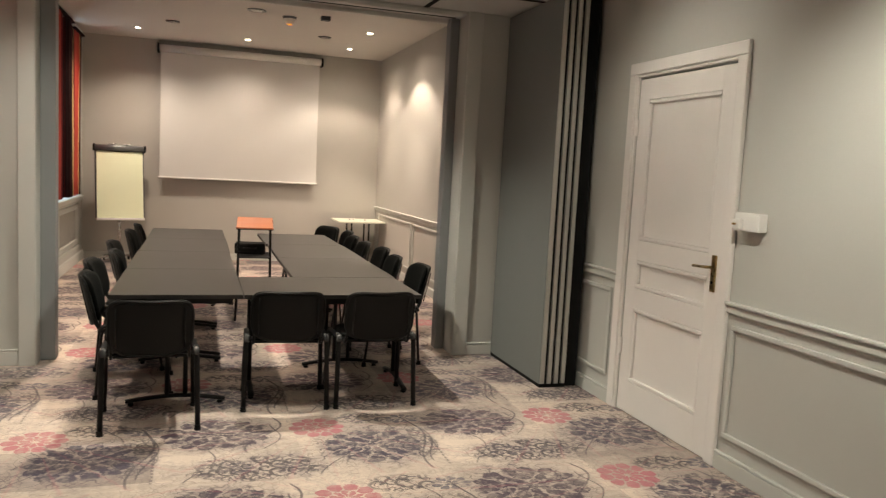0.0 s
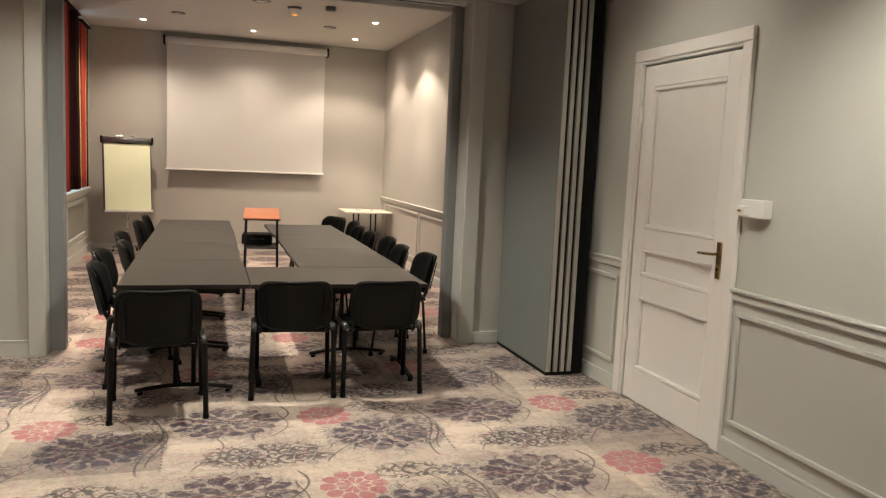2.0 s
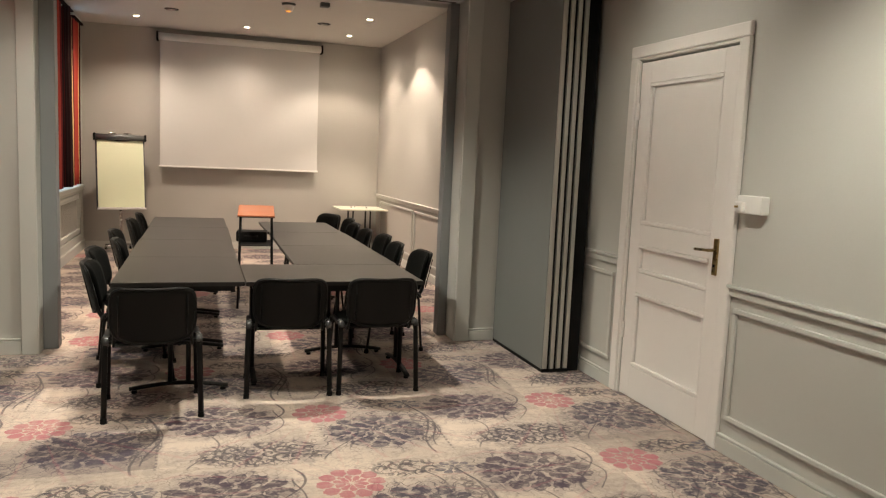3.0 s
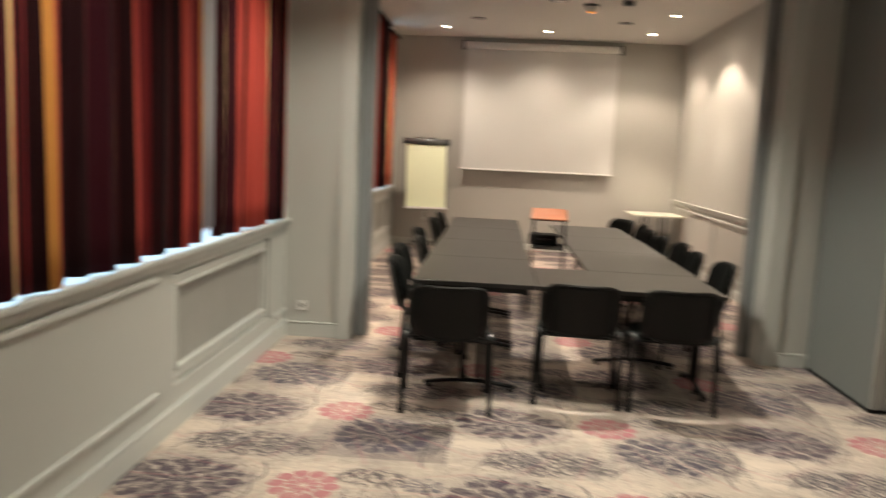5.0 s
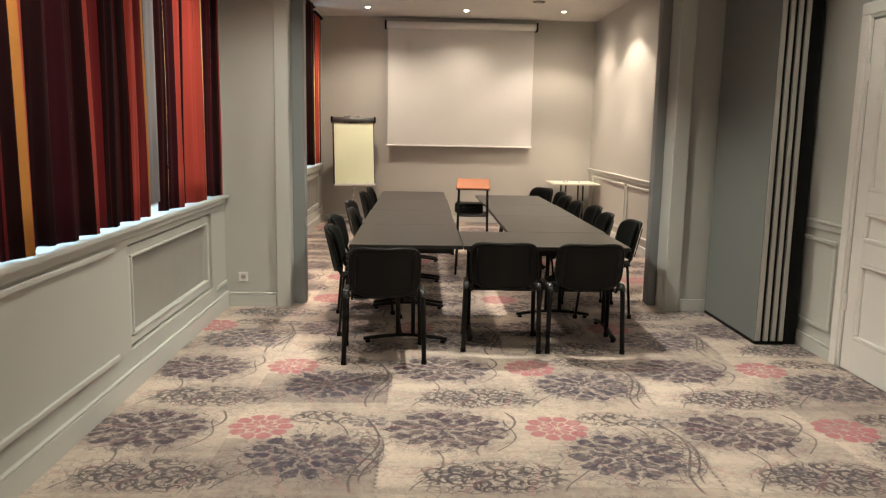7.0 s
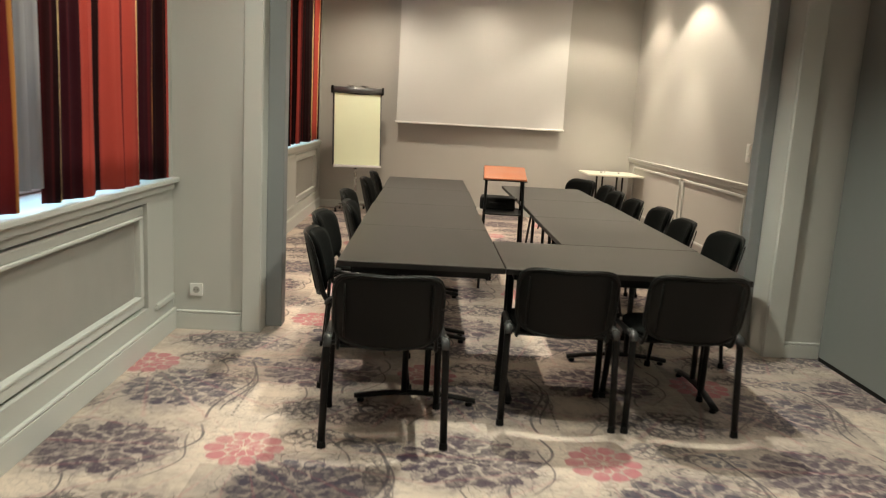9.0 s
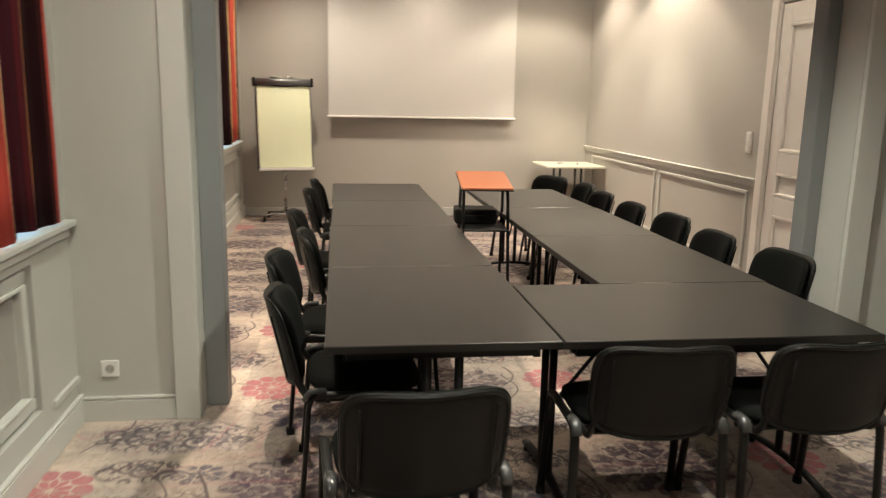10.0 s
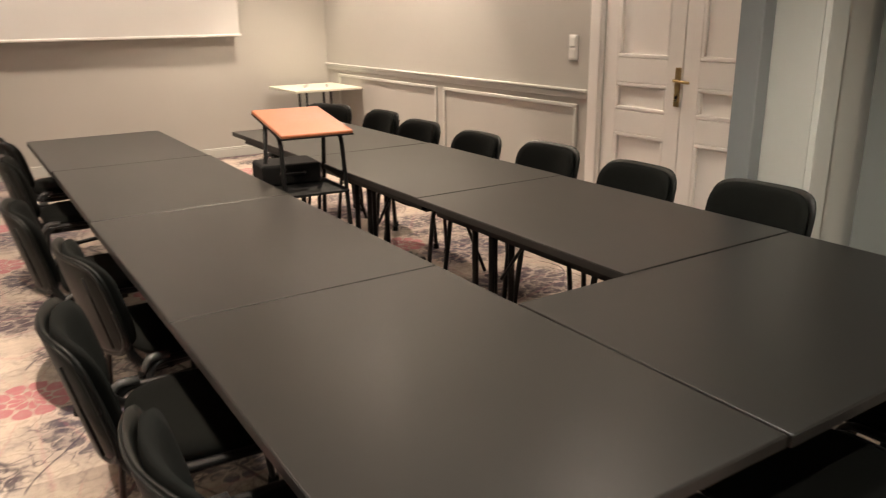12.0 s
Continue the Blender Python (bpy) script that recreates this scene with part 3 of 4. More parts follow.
# west wall: sills, panels and radiator recesses
def radiator_cover(y0, y1, z0, z1):
    root = thing("radiator_cover", pose(XW - SKIN, (y0 + y1) / 2, 0), "grey painted radiator cover with a fine woven grille", "radiator cover")
    h = (y1 - y0) / 2
    b = boxes((0.001, 0.006, -h + 0.001, h - 0.001, z0 + 0.001, z1 - 0.001))
    part("shadow_gap", b, M_DARKGAP, root, "dark open joint round the frame")
    h -= 0.014
    b = bmesh.new()
    frame_loop(b, "x", 0.007, -h, h, z0 + 0.014, z1 - 0.016, 0.055, 0.034)
    part("frame", b, M_TRIM, root)
    b = bmesh.new()
    frame_loop(b, "x", 0.008, -h + 0.056, h - 0.056, z0 + 0.068, z1 - 0.068, 0.018, 0.040)
    part("inner_moulding", b, M_TRIM, root)
    b = boxes((0.0065, 0.013, -h + 0.07, h - 0.07, z0 + 0.08, z1 - 0.08))
    n = int((h - 0.08) * 2 / 0.006)
    for i in range(n):
        y = -h + 0.078 + i * 0.006
        box(b, 0.013, 0.0137, y, y + 0.0038, z0 + 0.084, z1 - 0.084)
    part("grille", b, M_GRILLE, root, "fine woven grille")
    return root


for rad in RADS:
    radiator_cover(*rad)
bm = bmesh.new()
for y0, y1 in ((2.57, 3.825), (9.45, 10.4)):
    frame_loop(bm, "x", XW, y0, y1, 0.24, 0.865, 0.030, 0.018, sides="tb")
frame_loop(bm, "x", XW, 5.84, 6.145, 0.20, 0.235, 0.035, 0.018, sides="b")
box(bm, XW, XW + 0.020, Y_IN, 6.145, 0.885, 0.929, bevel=0.006)
box(bm, XW, XW + 0.020, Y_P1, Y_BACK, 0.885, 0.929, bevel=0.006)
struct("trim_west", bm, M_TRIM, "painted mouldings below the window sills", "trim")
for nm, (w0, w1, z0, z1), e1 in (("window_sill_1", W1, 6.165), ("window_sill_2", W2, 12.30)):
    struct(nm, boxes((XO + 0.08, XW + 0.045, w0 - 0.05, e1, z0 - 0.001, z0 + 0.028), bevel=0.006), M_TRIM, "white painted deep window sill", "window sill")


def window(name, w):
    y0, y1, z0, z1 = w
    n = 4
    root = tagged(new(name), "daylit window behind the drawn curtains", "window", kind="structure")
    b = bmesh.new()
    frame_loop(b, "x", XO + 0.09, y0, y1, z0 + 0.03, z1, 0.07, 0.06)
    part("window_frame", b, M_OUT, root)
    for i in range(n):
        a0, a1 = y0 + 0.07 + i * (y1 - y0 - 0.14) / n, y0 + 0.07 + (i + 1) * (y1 - y0 - 0.14) / n
        b = bmesh.new()
        frame_loop(b, "x", XO + 0.10, a0 + 0.002, a1 - 0.002, z0 + 0.102, z1 - 0.072, 0.05, 0.04)
        sash = part("sash", b, M_OUT, root)
        p = part("pane", boxes((XO + 0.115, XO + 0.121, a0 + 0.05, a1 - 0.05, z0 + 0.15, z1 - 0.12)), M_GLASS, sash)
        p.visible_shadow = False


window("window_1", W1)
window("window_2", W2)


# ---- curtains ----
def curtain(y0, y1, z0, z1, seed, label, mat, bands, u_from=0.0, fold=(0.08, 0.13), x=XW + 0.005, hem=0.0):
    """Hanging cloth in uneven soft folds; UV runs along the cloth."""
    rnd = random.Random(seed)
    breaks = [y0]
    for p, c in bands:
        if c in (BLACK, PLUM, WINE) and breaks[-1] + rnd.uniform(0.07, 0.15) < p + u_from + 0.045 < y1 - 0.04:
            breaks.append(p + u_from + 0.045)
    breaks.append(y1)
    b = bmesh.new()
    uv = b.loops.layers.uv.new("UVMap")
    steps = 10
    rows = [z0 + (z1 - z0) * k / steps for k in range(steps + 1)]
    cols = []
    for p, q in zip(breaks, breaks[1:]):
        wide = q - p
        deep, n = min(0.060, wide * rnd.uniform(*fold)), max(8, int(wide * 90))
        lean_low, drift = rnd.uniform(-0.2, 0.9), rnd.uniform(-0.012, 0.012)
        drop = rnd.uniform(-0.006, 0.012) + hem * max(0.0, 1.0 - ((p + q) / 2 - y0) / 1.6)
        for i in range(n):
            s = i / n
            f = math.sin(2 * math.pi * (s - 0.25))
            yy, col = p + wide * s, []
            for k, z in enumerate(rows):
                h = k / steps
                ripple = 0.004 * math.sin(yy * 95 + 3 * noise.noise((yy * 6, z * 0.6, seed))) + 0.012 * noise.noise((yy * 3.0, z * 0.8, seed * 2.0))
                dx = deep * f * (1.0 + lean_low * (0.5 - h)) + ripple
                col.append((b.verts.new((x + dx, yy + drift * (1 - h) ** 2 * math.sin(math.pi * s), z + drop * (1 - f * 0.4) * (1 - h) ** 4)),
                            yy - u_from + 0.014 * noise.noise((yy * 1.3, seed * 1.1, 7.0)) * (h - 0.5) * 2 + 0.005 * noise.noise((yy * 2.0, z * 2.2, seed * 1.9)), h))
            cols.append(col)
    for c0, c1 in zip(cols, cols[1:]):
        for k in range(steps):
            quad = (c0[k], c1[k], c1[k + 1], c0[k + 1])
            f = b.faces.new([v[0] for v in quad])
            for lp, v in zip(f.loops, quad):
                lp[uv].uv = (v[1], v[2])
            f.smooth = True
    root = thing("curtain", pose(0, 0, 0), label, "curtain", "striped window curtains")
    cloth = part("cloth", b, mat, root)
    sol = cloth.modifiers.new("thickness", "SOLIDIFY")
    sol.thickness = 0.003
    part("heading_tape", boxes((x - 0.05, x + 0.05, y0, y1, z1 - 0.02, z1 + 0.0), bevel=0.004), mat, root)
    return root


STRIPED = "red, plum and ochre striped velvet curtain hanging closed"
BANDS_BACK = [(p - 0.8, c) for p, c in BANDS_LONG]
curtain(0.85, 4.44, 0.968, 2.87, 1, STRIPED, M_CURTAIN_LONG, BANDS_LONG, 0.0, (0.06, 0.11), hem=0.055)
curtain(4.61, 6.13, 0.968, 2.87, 2, STRIPED, M_CURTAIN_SHORT, BANDS_SHORT, 0.0, (0.05, 0.085))
curtain(7.55, 11.42, 0.975, 3.29, 3, STRIPED, M_CURTAIN_BACK, BANDS_BACK, 7.1, (0.08, 0.12))
curtain(11.52, 12.32, 0.975, 3.25, 4, STRIPED, M_CURTAIN_END, BANDS_END, 6.55, (0.08, 0.12))
b = bmesh.new()
grid = [[b.verts.new((XW - 0.02 + 0.02 * math.sin(i * 1.3) - 0.0, 4.38 + i * 0.020, z)) for z in (1.04, 1.6, 2.2, 2.87)] for i in range(14)]
for g0, g1 in zip(grid, grid[1:]):
    for k in range(3):
        b.faces.new((g0[k], g1[k], g1[k + 1], g0[k + 1])).smooth = True
sheer = tagged(mesh_ob("sheer_curtain", b, M_SHEER), "pale grey sheer curtain showing between two drapes", "curtain")
sol = sheer.modifiers.new("thickness", "SOLIDIFY")
sol.thickness = 0.002
for nm, y0, y1, z in (("curtain_rail", 0.8, 6.14, 2.875), ("curtain_rail", 7.52, 12.35, 3.292)):
    tagged(mesh_ob(nm, boxes((XW - 0.012, XW + 0.020, y0, y1, z, z + 0.022), bevel=0.004), M_WHITE), "white ceiling-mounted curtain rail", "curtain rail")


# ---- doors ----
def door_panelled(name, y_hinge, y_free, height, rails, label, wall_x=XE, handle=True):
    """A panelled leaf in the east wall, its face towards -x. rails: (z0, z1) of each sunk panel."""
    root = tagged(new(name), label, "door", kind="structure")
    lo, hi = min(y_hinge, y_free), max(y_hinge, y_free)
    x0, x1 = wall_x - 0.004, wall_x + 0.040
    stile = 0.115
    b = bmesh.new()
    box(b, x0, x1, lo, lo + stile, 0.006, height, bevel=0.003)
    box(b, x0, x1, hi - stile, hi, 0.006, height, bevel=0.003)
    edges = [0.006] + [z for r in rails for z in r] + [height]
    for z0, z1 in zip(edges[0::2], edges[1::2]):
        box(b, x0, x1, lo + stile, hi - stile, z0, z1, bevel=0.002)
    leaf = part("leaf", b, M_DOOR, root)
    for z0, z1 in rails:
        b = boxes((x0 + 0.020, x1 - 0.010, lo + stile - 0.005, hi - stile + 0.005, z0 - 0.005, z1 + 0.005))
        part("panel", b, M_DOOR, leaf)
        b = bmesh.new()
        frame_loop(b, "x", x0 + 0.021, lo + stile + 0.001, hi - stile - 0.001, z0 + 0.001, z1 - 0.001, 0.026, -0.022)
        part("panel_moulding", b, M_DOOR, leaf)
    return root


def door_frame(name, y0, y1, h, width=0.10):
    b = bmesh.new()
    frame_loop(b, "x", XE, y0 - width, y1 + width, 0, h + width, width - 0.022, -0.030, sides="tlr")
    frame_loop(b, "x", XE, y0 - 0.020, y1 + 0.020, 0, h + 0.020, 0.016, -0.018, sides="tlr")
    return struct(name, b, M_DOOR, "white moulded door surround", "door frame")


def lever(parent, y, z0, z1, towards, mat):
    b = boxes((XE - 0.016, XE - 0.004, y - 0.019, y + 0.019, z0, z1), bevel=0.004)
    plate = part("handle_plate", b, mat, parent, "aged brass handle plate")
    zc = z0 + (z1 - z0) * 0.68
    b = bmesh.new()
    tube(b, rounded([(XE - 0.014, y, zc), (XE - 0.058, y, zc), (XE - 0.060, y + towards * 0.125, zc - 0.006)], 0.02), 0.0085)
    part("door_handle", b, mat, plate, "brass lever handle", smooth=True)
    b = bmesh.new()
    tube(b, [(XE - 0.020, y, z0 + 0.055), (XE - 0.014, y, z0 + 0.055)], 0.008)
    part("keyhole", b, M_SEAL, plate)


door_frame("trim_door_1", D1[0], D1[1], D1[2])
d1 = door_panelled("door_1", D1[1] - 0.006, D1[0] + 0.006, D1[2] - 0.012, [(0.225, 0.728), (0.865, 1.053), (1.185, 2.112)], "white painted three-panel door, closed, with a brass handle")
lever(d1, 3.655, 0.97, 1.18, 1, M_BRASS)
for z in (0.45, 1.93):
    b = bmesh.new()
    tube(b, [(XE - 0.012, 4.568, z - 0.055), (XE - 0.012, 4.568, z + 0.055)], 0.010)
    part("hinge", b, M_DOOR, d1)
door_frame("trim_door_2", D2[0], D2[1], D2[2], 0.12)
d2 = door_panelled("door_2", D2[1] - 0.006, 7.445, D2[2] - 0.012, [(0.12, 0.70), (0.84, 1.02), (1.17, 2.11)], "white painted double door, closed, with a brass handle")
door_panelled("door_3", D2[0] + 0.006, 7.438, D2[2] - 0.012, [(0.12, 0.70), (0.84, 1.02), (1.17, 2.11)], "white painted passive leaf of the double door")
lever(d2, 7.47, 0.90, 1.13, -1, M_BRASS)


# ---- folding partition, parked against the east wall ----
def folding_partition():
    root = thing("folding_partition", pose(0, 0, 0), "dark grey folding partition stacked open beside the opening", "folding partition")
    for i in range(4):
        x = 2.722 + i * 0.056
        p = part("panel", boxes((x, x + 0.042, 5.115, 6.125, 0.025, CEIL_FRONT - 0.02), bevel=0.002), M_PANEL, root)
        part("edge_profile", boxes((x + 0.003, x + 0.037, 5.100, 5.114, 0.03, CEIL_FRONT - 0.025), bevel=0.003), M_ALU, p, "pale aluminium edge strip")
        part("rubber_seal", boxes((x + 0.043, x + 0.055, 5.108, 6.12, 0.02, CEIL_FRONT - 0.022), bevel=0.002), M_SEAL, p, "black rubber seal")
    part("bottom_seal", boxes((2.722, 2.935, 5.11, 6.12, 0.0, 0.024)), M_SEAL, root, "black sweep seal")
    part("end_cover", boxes((2.946, 3.030, 5.125, 6.12, 0.0, CEIL_FRONT - 0.022), bevel=0.003), M_SEAL, root, "black folded end cover")


folding_partition()


# ---- tables ----
TH = 0.72


def folding_table(m, length=1.187, depth=0.8, label="dark brown laminate folding conference table", top=M_TABLE):
    """Local: length along y, depth along x, centred."""
    root = thing("conference_table", m, label, "table", "tables round the hollow square")
    h, d = length / 2 - 0.0012, depth / 2 - 0.0012
    part("tabletop", boxes((-d, d, -h, h, TH - 0.026, TH), bevel=0.0030), top, root)
    e = 0.001
    part("edging", boxes((-d - e, -d + 0.004, -h - e, h + e, TH - 0.027, TH - 0.003), (d - 0.004, d + e, -h - e, h + e, TH - 0.027, TH - 0.003),
                         (-d + 0.004, d - 0.004, -h - e, -h + 0.004, TH - 0.027, TH - 0.003), (-d + 0.004, d - 0.004, h - 0.004, h + e, TH - 0.027, TH - 0.003)), M_TEDGE, root, "black edge strip")
    part("side_rail", boxes((-d + 0.06, -d + 0.085, -h + 0.06, h - 0.06, TH - 0.075, TH - 0.027)), M_BLACK, root)
    part("side_rail", boxes((d - 0.085, d - 0.06, -h + 0.06, h - 0.06, TH - 0.075, TH - 0.027)), M_BLACK, root)
    for s in (-1, 1):
        y = s * (h - 0.065)
        b = bmesh.new()
        tube(b, [(-0.055, y, 0.045), (-0.055, y, TH - 0.03)], 0.016)
        tube(b, [(0.055, y, 0.045), (0.055, y, TH - 0.03)], 0.016)
        leg = part("leg", b, M_BLACK, root, smooth=True)
        b = bmesh.new()
        tube(b, [(-0.30 + 0.06 * q, y, 0.026 + 0.030 * math.sin(math.pi * q / 10)) for q in range(11)], 0.020, 0.013, 10)
        part("foot", b, M_BLACK, leg, smooth=True)
        b = bmesh.new()
        box(b, -d + 0.07, d - 0.07, y - 0.018, y + 0.018, TH - 0.066, TH - 0.028, bevel=0.004)
        part("cross_rail", b, M_BLACK, leg)
        for q in (-0.27, 0.27):
            part("glide", disc(bmesh.new(), q, y, 0.0, 0.015, 0.018, 0.016, 12), M_SEAL, leg)
        b = bmesh.new()
        tube(b, [(0.0, y, 0.30), (0.0, y - s * 0.30, TH - 0.04)], 0.008)
        part("brace", b, M_BLACK, leg, smooth=True)
    return root


table = folding_table(pose(0.152, 5.609, 0))
for k in range(1, 4):
    copy_thing(table, pose(0.152 + 0.003 * (-1) ** k, 5.609 + 1.187 * k, 0, 0, 0, (0.25, -0.2, 0.1)[k - 1]))
copy_thing(table, pose(1.150, 5.409, 0, 0, 0, 90))
for k in range(3):
    copy_thing(table, pose(1.355 + (0.0, 0.004, -0.012)[k], 6.408 + 1.188 * k, 0, 0, 0, (0.1, -0.15, 0.5)[k]))


# ---- chairs ----
def stacking_chair(m, label="black fabric stacking chair with black oval-tube legs"):
    """Local: the sitter faces +y, rear feet at y = 0, centred on x."""
    root = thing("stacking_chair", m, label, "chair", "chairs round the tables")
    # seat pad, waterfall front
    def pad(name, w, d, t, at, mat, curve, power=3.4):
        b = bmesh.new()
        nx, ny = 14, 12
        top, low = [], []
        for j in range(ny + 1):
            for i in range(nx + 1):
                u, v = i / nx * 2 - 1, j / ny * 2 - 1
                # squircle outline
                r = (abs(u) ** power + abs(v) ** power) ** (1 / power)
                mx = max(abs(u), abs(v))
                k = mx / r if r > 1e-6 else 1.0
                uu, vv = u * k, v * k
                edge = min(1.0, (1 - mx) * 5.0)
                puff = t * (0.35 + 0.65 * math.sqrt(max(0.0, 1 - (1 - edge) ** 2)))
                x, y = uu * w / 2, vv * d / 2
                top.append(b.verts.new((x, y, puff / 2 + curve(uu, vv))))
                low.append(b.verts.new((x, y, -puff / 2 + curve(uu, vv))))
        w1 = nx + 1
        for j in range(ny):
            for i in range(nx):
                a = j * w1 + i
                b.faces.new((top[a], top[a + 1], top[a + w1 + 1], top[a + w1]))
                b.faces.new((low[a], low[a + w1], low[a + w1 + 1], low[a + 1]))
        ring = [i for i in range(w1)] + [j * w1 + nx for j in range(1, ny + 1)] + [ny * w1 + i for i in range(nx - 1, -1, -1)] + [j * w1 for j in range(ny - 1, 0, -1)]
        for p, q in zip(ring, ring[1:] + ring[:1]):
            b.faces.new((low[p], low[q], top[q], top[p]))
        return part(name, b, mat, root, smooth=True, at=at)

    pad("seat", 0.46, 0.43, 0.050, pose(0, 0.245, 0.462), M_FABRIC, lambda u, v: -0.014 * max(0.0, v) ** 3 + 0.006 * u * u)
    part("seat_pan", boxes((-0.20, 0.20, 0.06, 0.42, 0.425, 0.437), bevel=0.004), M_SHELL, root)
    lean = pose(0, -0.052, 0.628, 90 + 13, 0, 0)
    pad("backrest", 0.44, 0.315, 0.034, lean @ pose(0, 0, -0.016), M_FABRIC, lambda u, v: 0.026 - 0.060 * u * u, 3.9)
    shell = pad("back_shell", 0.466, 0.342, 0.018, lean @ pose(0, 0, 0.010), M_SHELL, lambda u, v: 0.026 - 0.060 * u * u, 4.5)
    tagged(shell, "black moulded plastic back shell")
    b = bmesh.new()
    loop = []
    for k in range(49):
        a = 2 * math.pi * k / 48
        c, q = math.cos(a), math.sin(a)
        f = (abs(c) ** 4.5 + abs(q) ** 4.5) ** (-1 / 4.5)
        u, v = c * f * 0.955, q * f * 0.945
        loop.append((u * 0.233, v * 0.171, 0.026 - 0.060 * u * u + 0.006))
    tube(b, loop, 0.007, 0.004, 8)
    part("rim", b, M_RIM, shell, smooth=True)
    for s in (-1, 1):
        b = bmesh.new()
        tube(b, [(s * 0.180, -0.12, 0.010), (s * 0.180, 0.12, 0.010)], 0.004, 0.004, 8)
        part("rib", b, M_SHELL, shell, smooth=True)
    for s in (-1, 1):
        b = bmesh.new()
        tube(b, rounded([(s * 0.262, 0.0, 0.012), (s * 0.252, 0.035, 0.462), (s * 0.250, 0.40, 0.452), (s * 0.262, 0.455, 0.012)], 0.055, 7), 0.0105, 0.0165)
        leg = part("leg_frame", b, M_BLACK, root, smooth=True)
        for y in (0.0, 0.455):
            part("foot_cap", disc(bmesh.new(), s * 0.262, y, 0.0, 0.03, 0.019, 0.017, 12), M_SEAL, leg)
        b = bmesh.new()
        tube(b, rounded([(s * 0.250, 0.018, 0.440), (s * 0.250, 0.035, 0.476), (s * 0.250, 0.095, 0.474)], 0.03), 0.0125, 0.0185)
        part("corner_cap", b, M_CAP, leg, "worn grey corner of the frame", smooth=True)
        b = bmesh.new()
        tube(b, rounded([(s * 0.21, 0.24, 0.430), (s * 0.21, 0.03, 0.430), (s * 0.205, -0.010, 0.50), (s * 0.190, -0.042, 0.67)], 0.05), 0.009, 0.014)
        part("back_upright", b, M_BLACK, root, smooth=True)
    b = bmesh.new()
    for y in (0.10, 0.37):
        tube(b, [(-0.25, y, 0.436), (0.25, y, 0.436)], 0.010)
    part("seat_bar", b, M_BLACK, root, smooth=True)
    return root


chair = stacking_chair(pose(0.025, 4.55, 0, 0, 0, 3.5))
for x, y, a in ((0.820, 4.845, -3.0), (1.405, 4.835, 0.5)):
    copy_thing(chair, pose(x, y, 0, 0, 0, a))
# along the west side, facing the table; x is where the top of the back stands
for x, y, a in ((-0.45, 5.50, -88), (-0.51, 6.20, -93), (-0.40, 6.82, -86), (-0.50, 7.55, -91), (-0.45, 8.73, -90), (-0.42, 9.50, -84)):
    copy_thing(chair, pose(x + 0.10, y, 0, 0, 0, a))
for x, y, a in ((2.085, 6.13, 92), (2.005, 6.72, 88), (2.05, 7.39, 91), (1.98, 7.95, 89), (1.98, 8.60, 91), (2.04, 9.23, 90), (1.92, 9.86, 118)):
    copy_thing(chair, pose(x - 0.10, y, 0, 0, 0, a))


# ---- projection screen ----
def projection_screen():
    root = thing("projection_screen", pose(0.865, Y_BACK, 0), "white roll-down projection screen hanging on the end wall", "projection screen")
    b = bmesh.new()
    tube(b, [(-1.22, -0.10, 3.190), (1.22, -0.10, 3.190)], 0.055, 0.055, 20)
    case = part("case", b, M_WHITE, root, smooth=True)
    for s in (-1, 1):
        bb = boxes((s * 1.22 - 0.014, s * 1.22 + 0.014, -0.165, 0.0, 3.125, 3.255), bevel=0.006)
        part("bracket", bb, M_SEAL, root, "black end bracket")
    b = bmesh.new()
    n = 24
    front, rear = [], []
    for i in range(n + 1):
        for k, z in enumerate((1.282, 2.0, 2.6, 3.18)):
            w = 1.185 - 0.006 * math.sin(math.pi * k / 3)
            x = -w + 2 * w * i / n
            bow = 0.004 * math.sin(i * 0.7) * (1 - k / 3)
            front.append(b.verts.new((x, -0.105 - bow, z)))
            rear.append(b.verts.new((x, -0.102 - bow, z)))
    for i in range(n):
        for k in range(3):
            a = i * 4 + k
            b.faces.new((front[a], front[a + 4], front[a + 5], front[a + 1]))
            b.faces.new((rear[a], rear[a + 1], rear[a + 5], rear[a + 4]))
    part("cloth", b, M_SCREEN, root, smooth=True)
    part("bottom_bar", boxes((-1.20, 1.20, -0.118, -0.090, 1.256, 1.283), bevel=0.008), M_WHITE, root)


projection_screen()


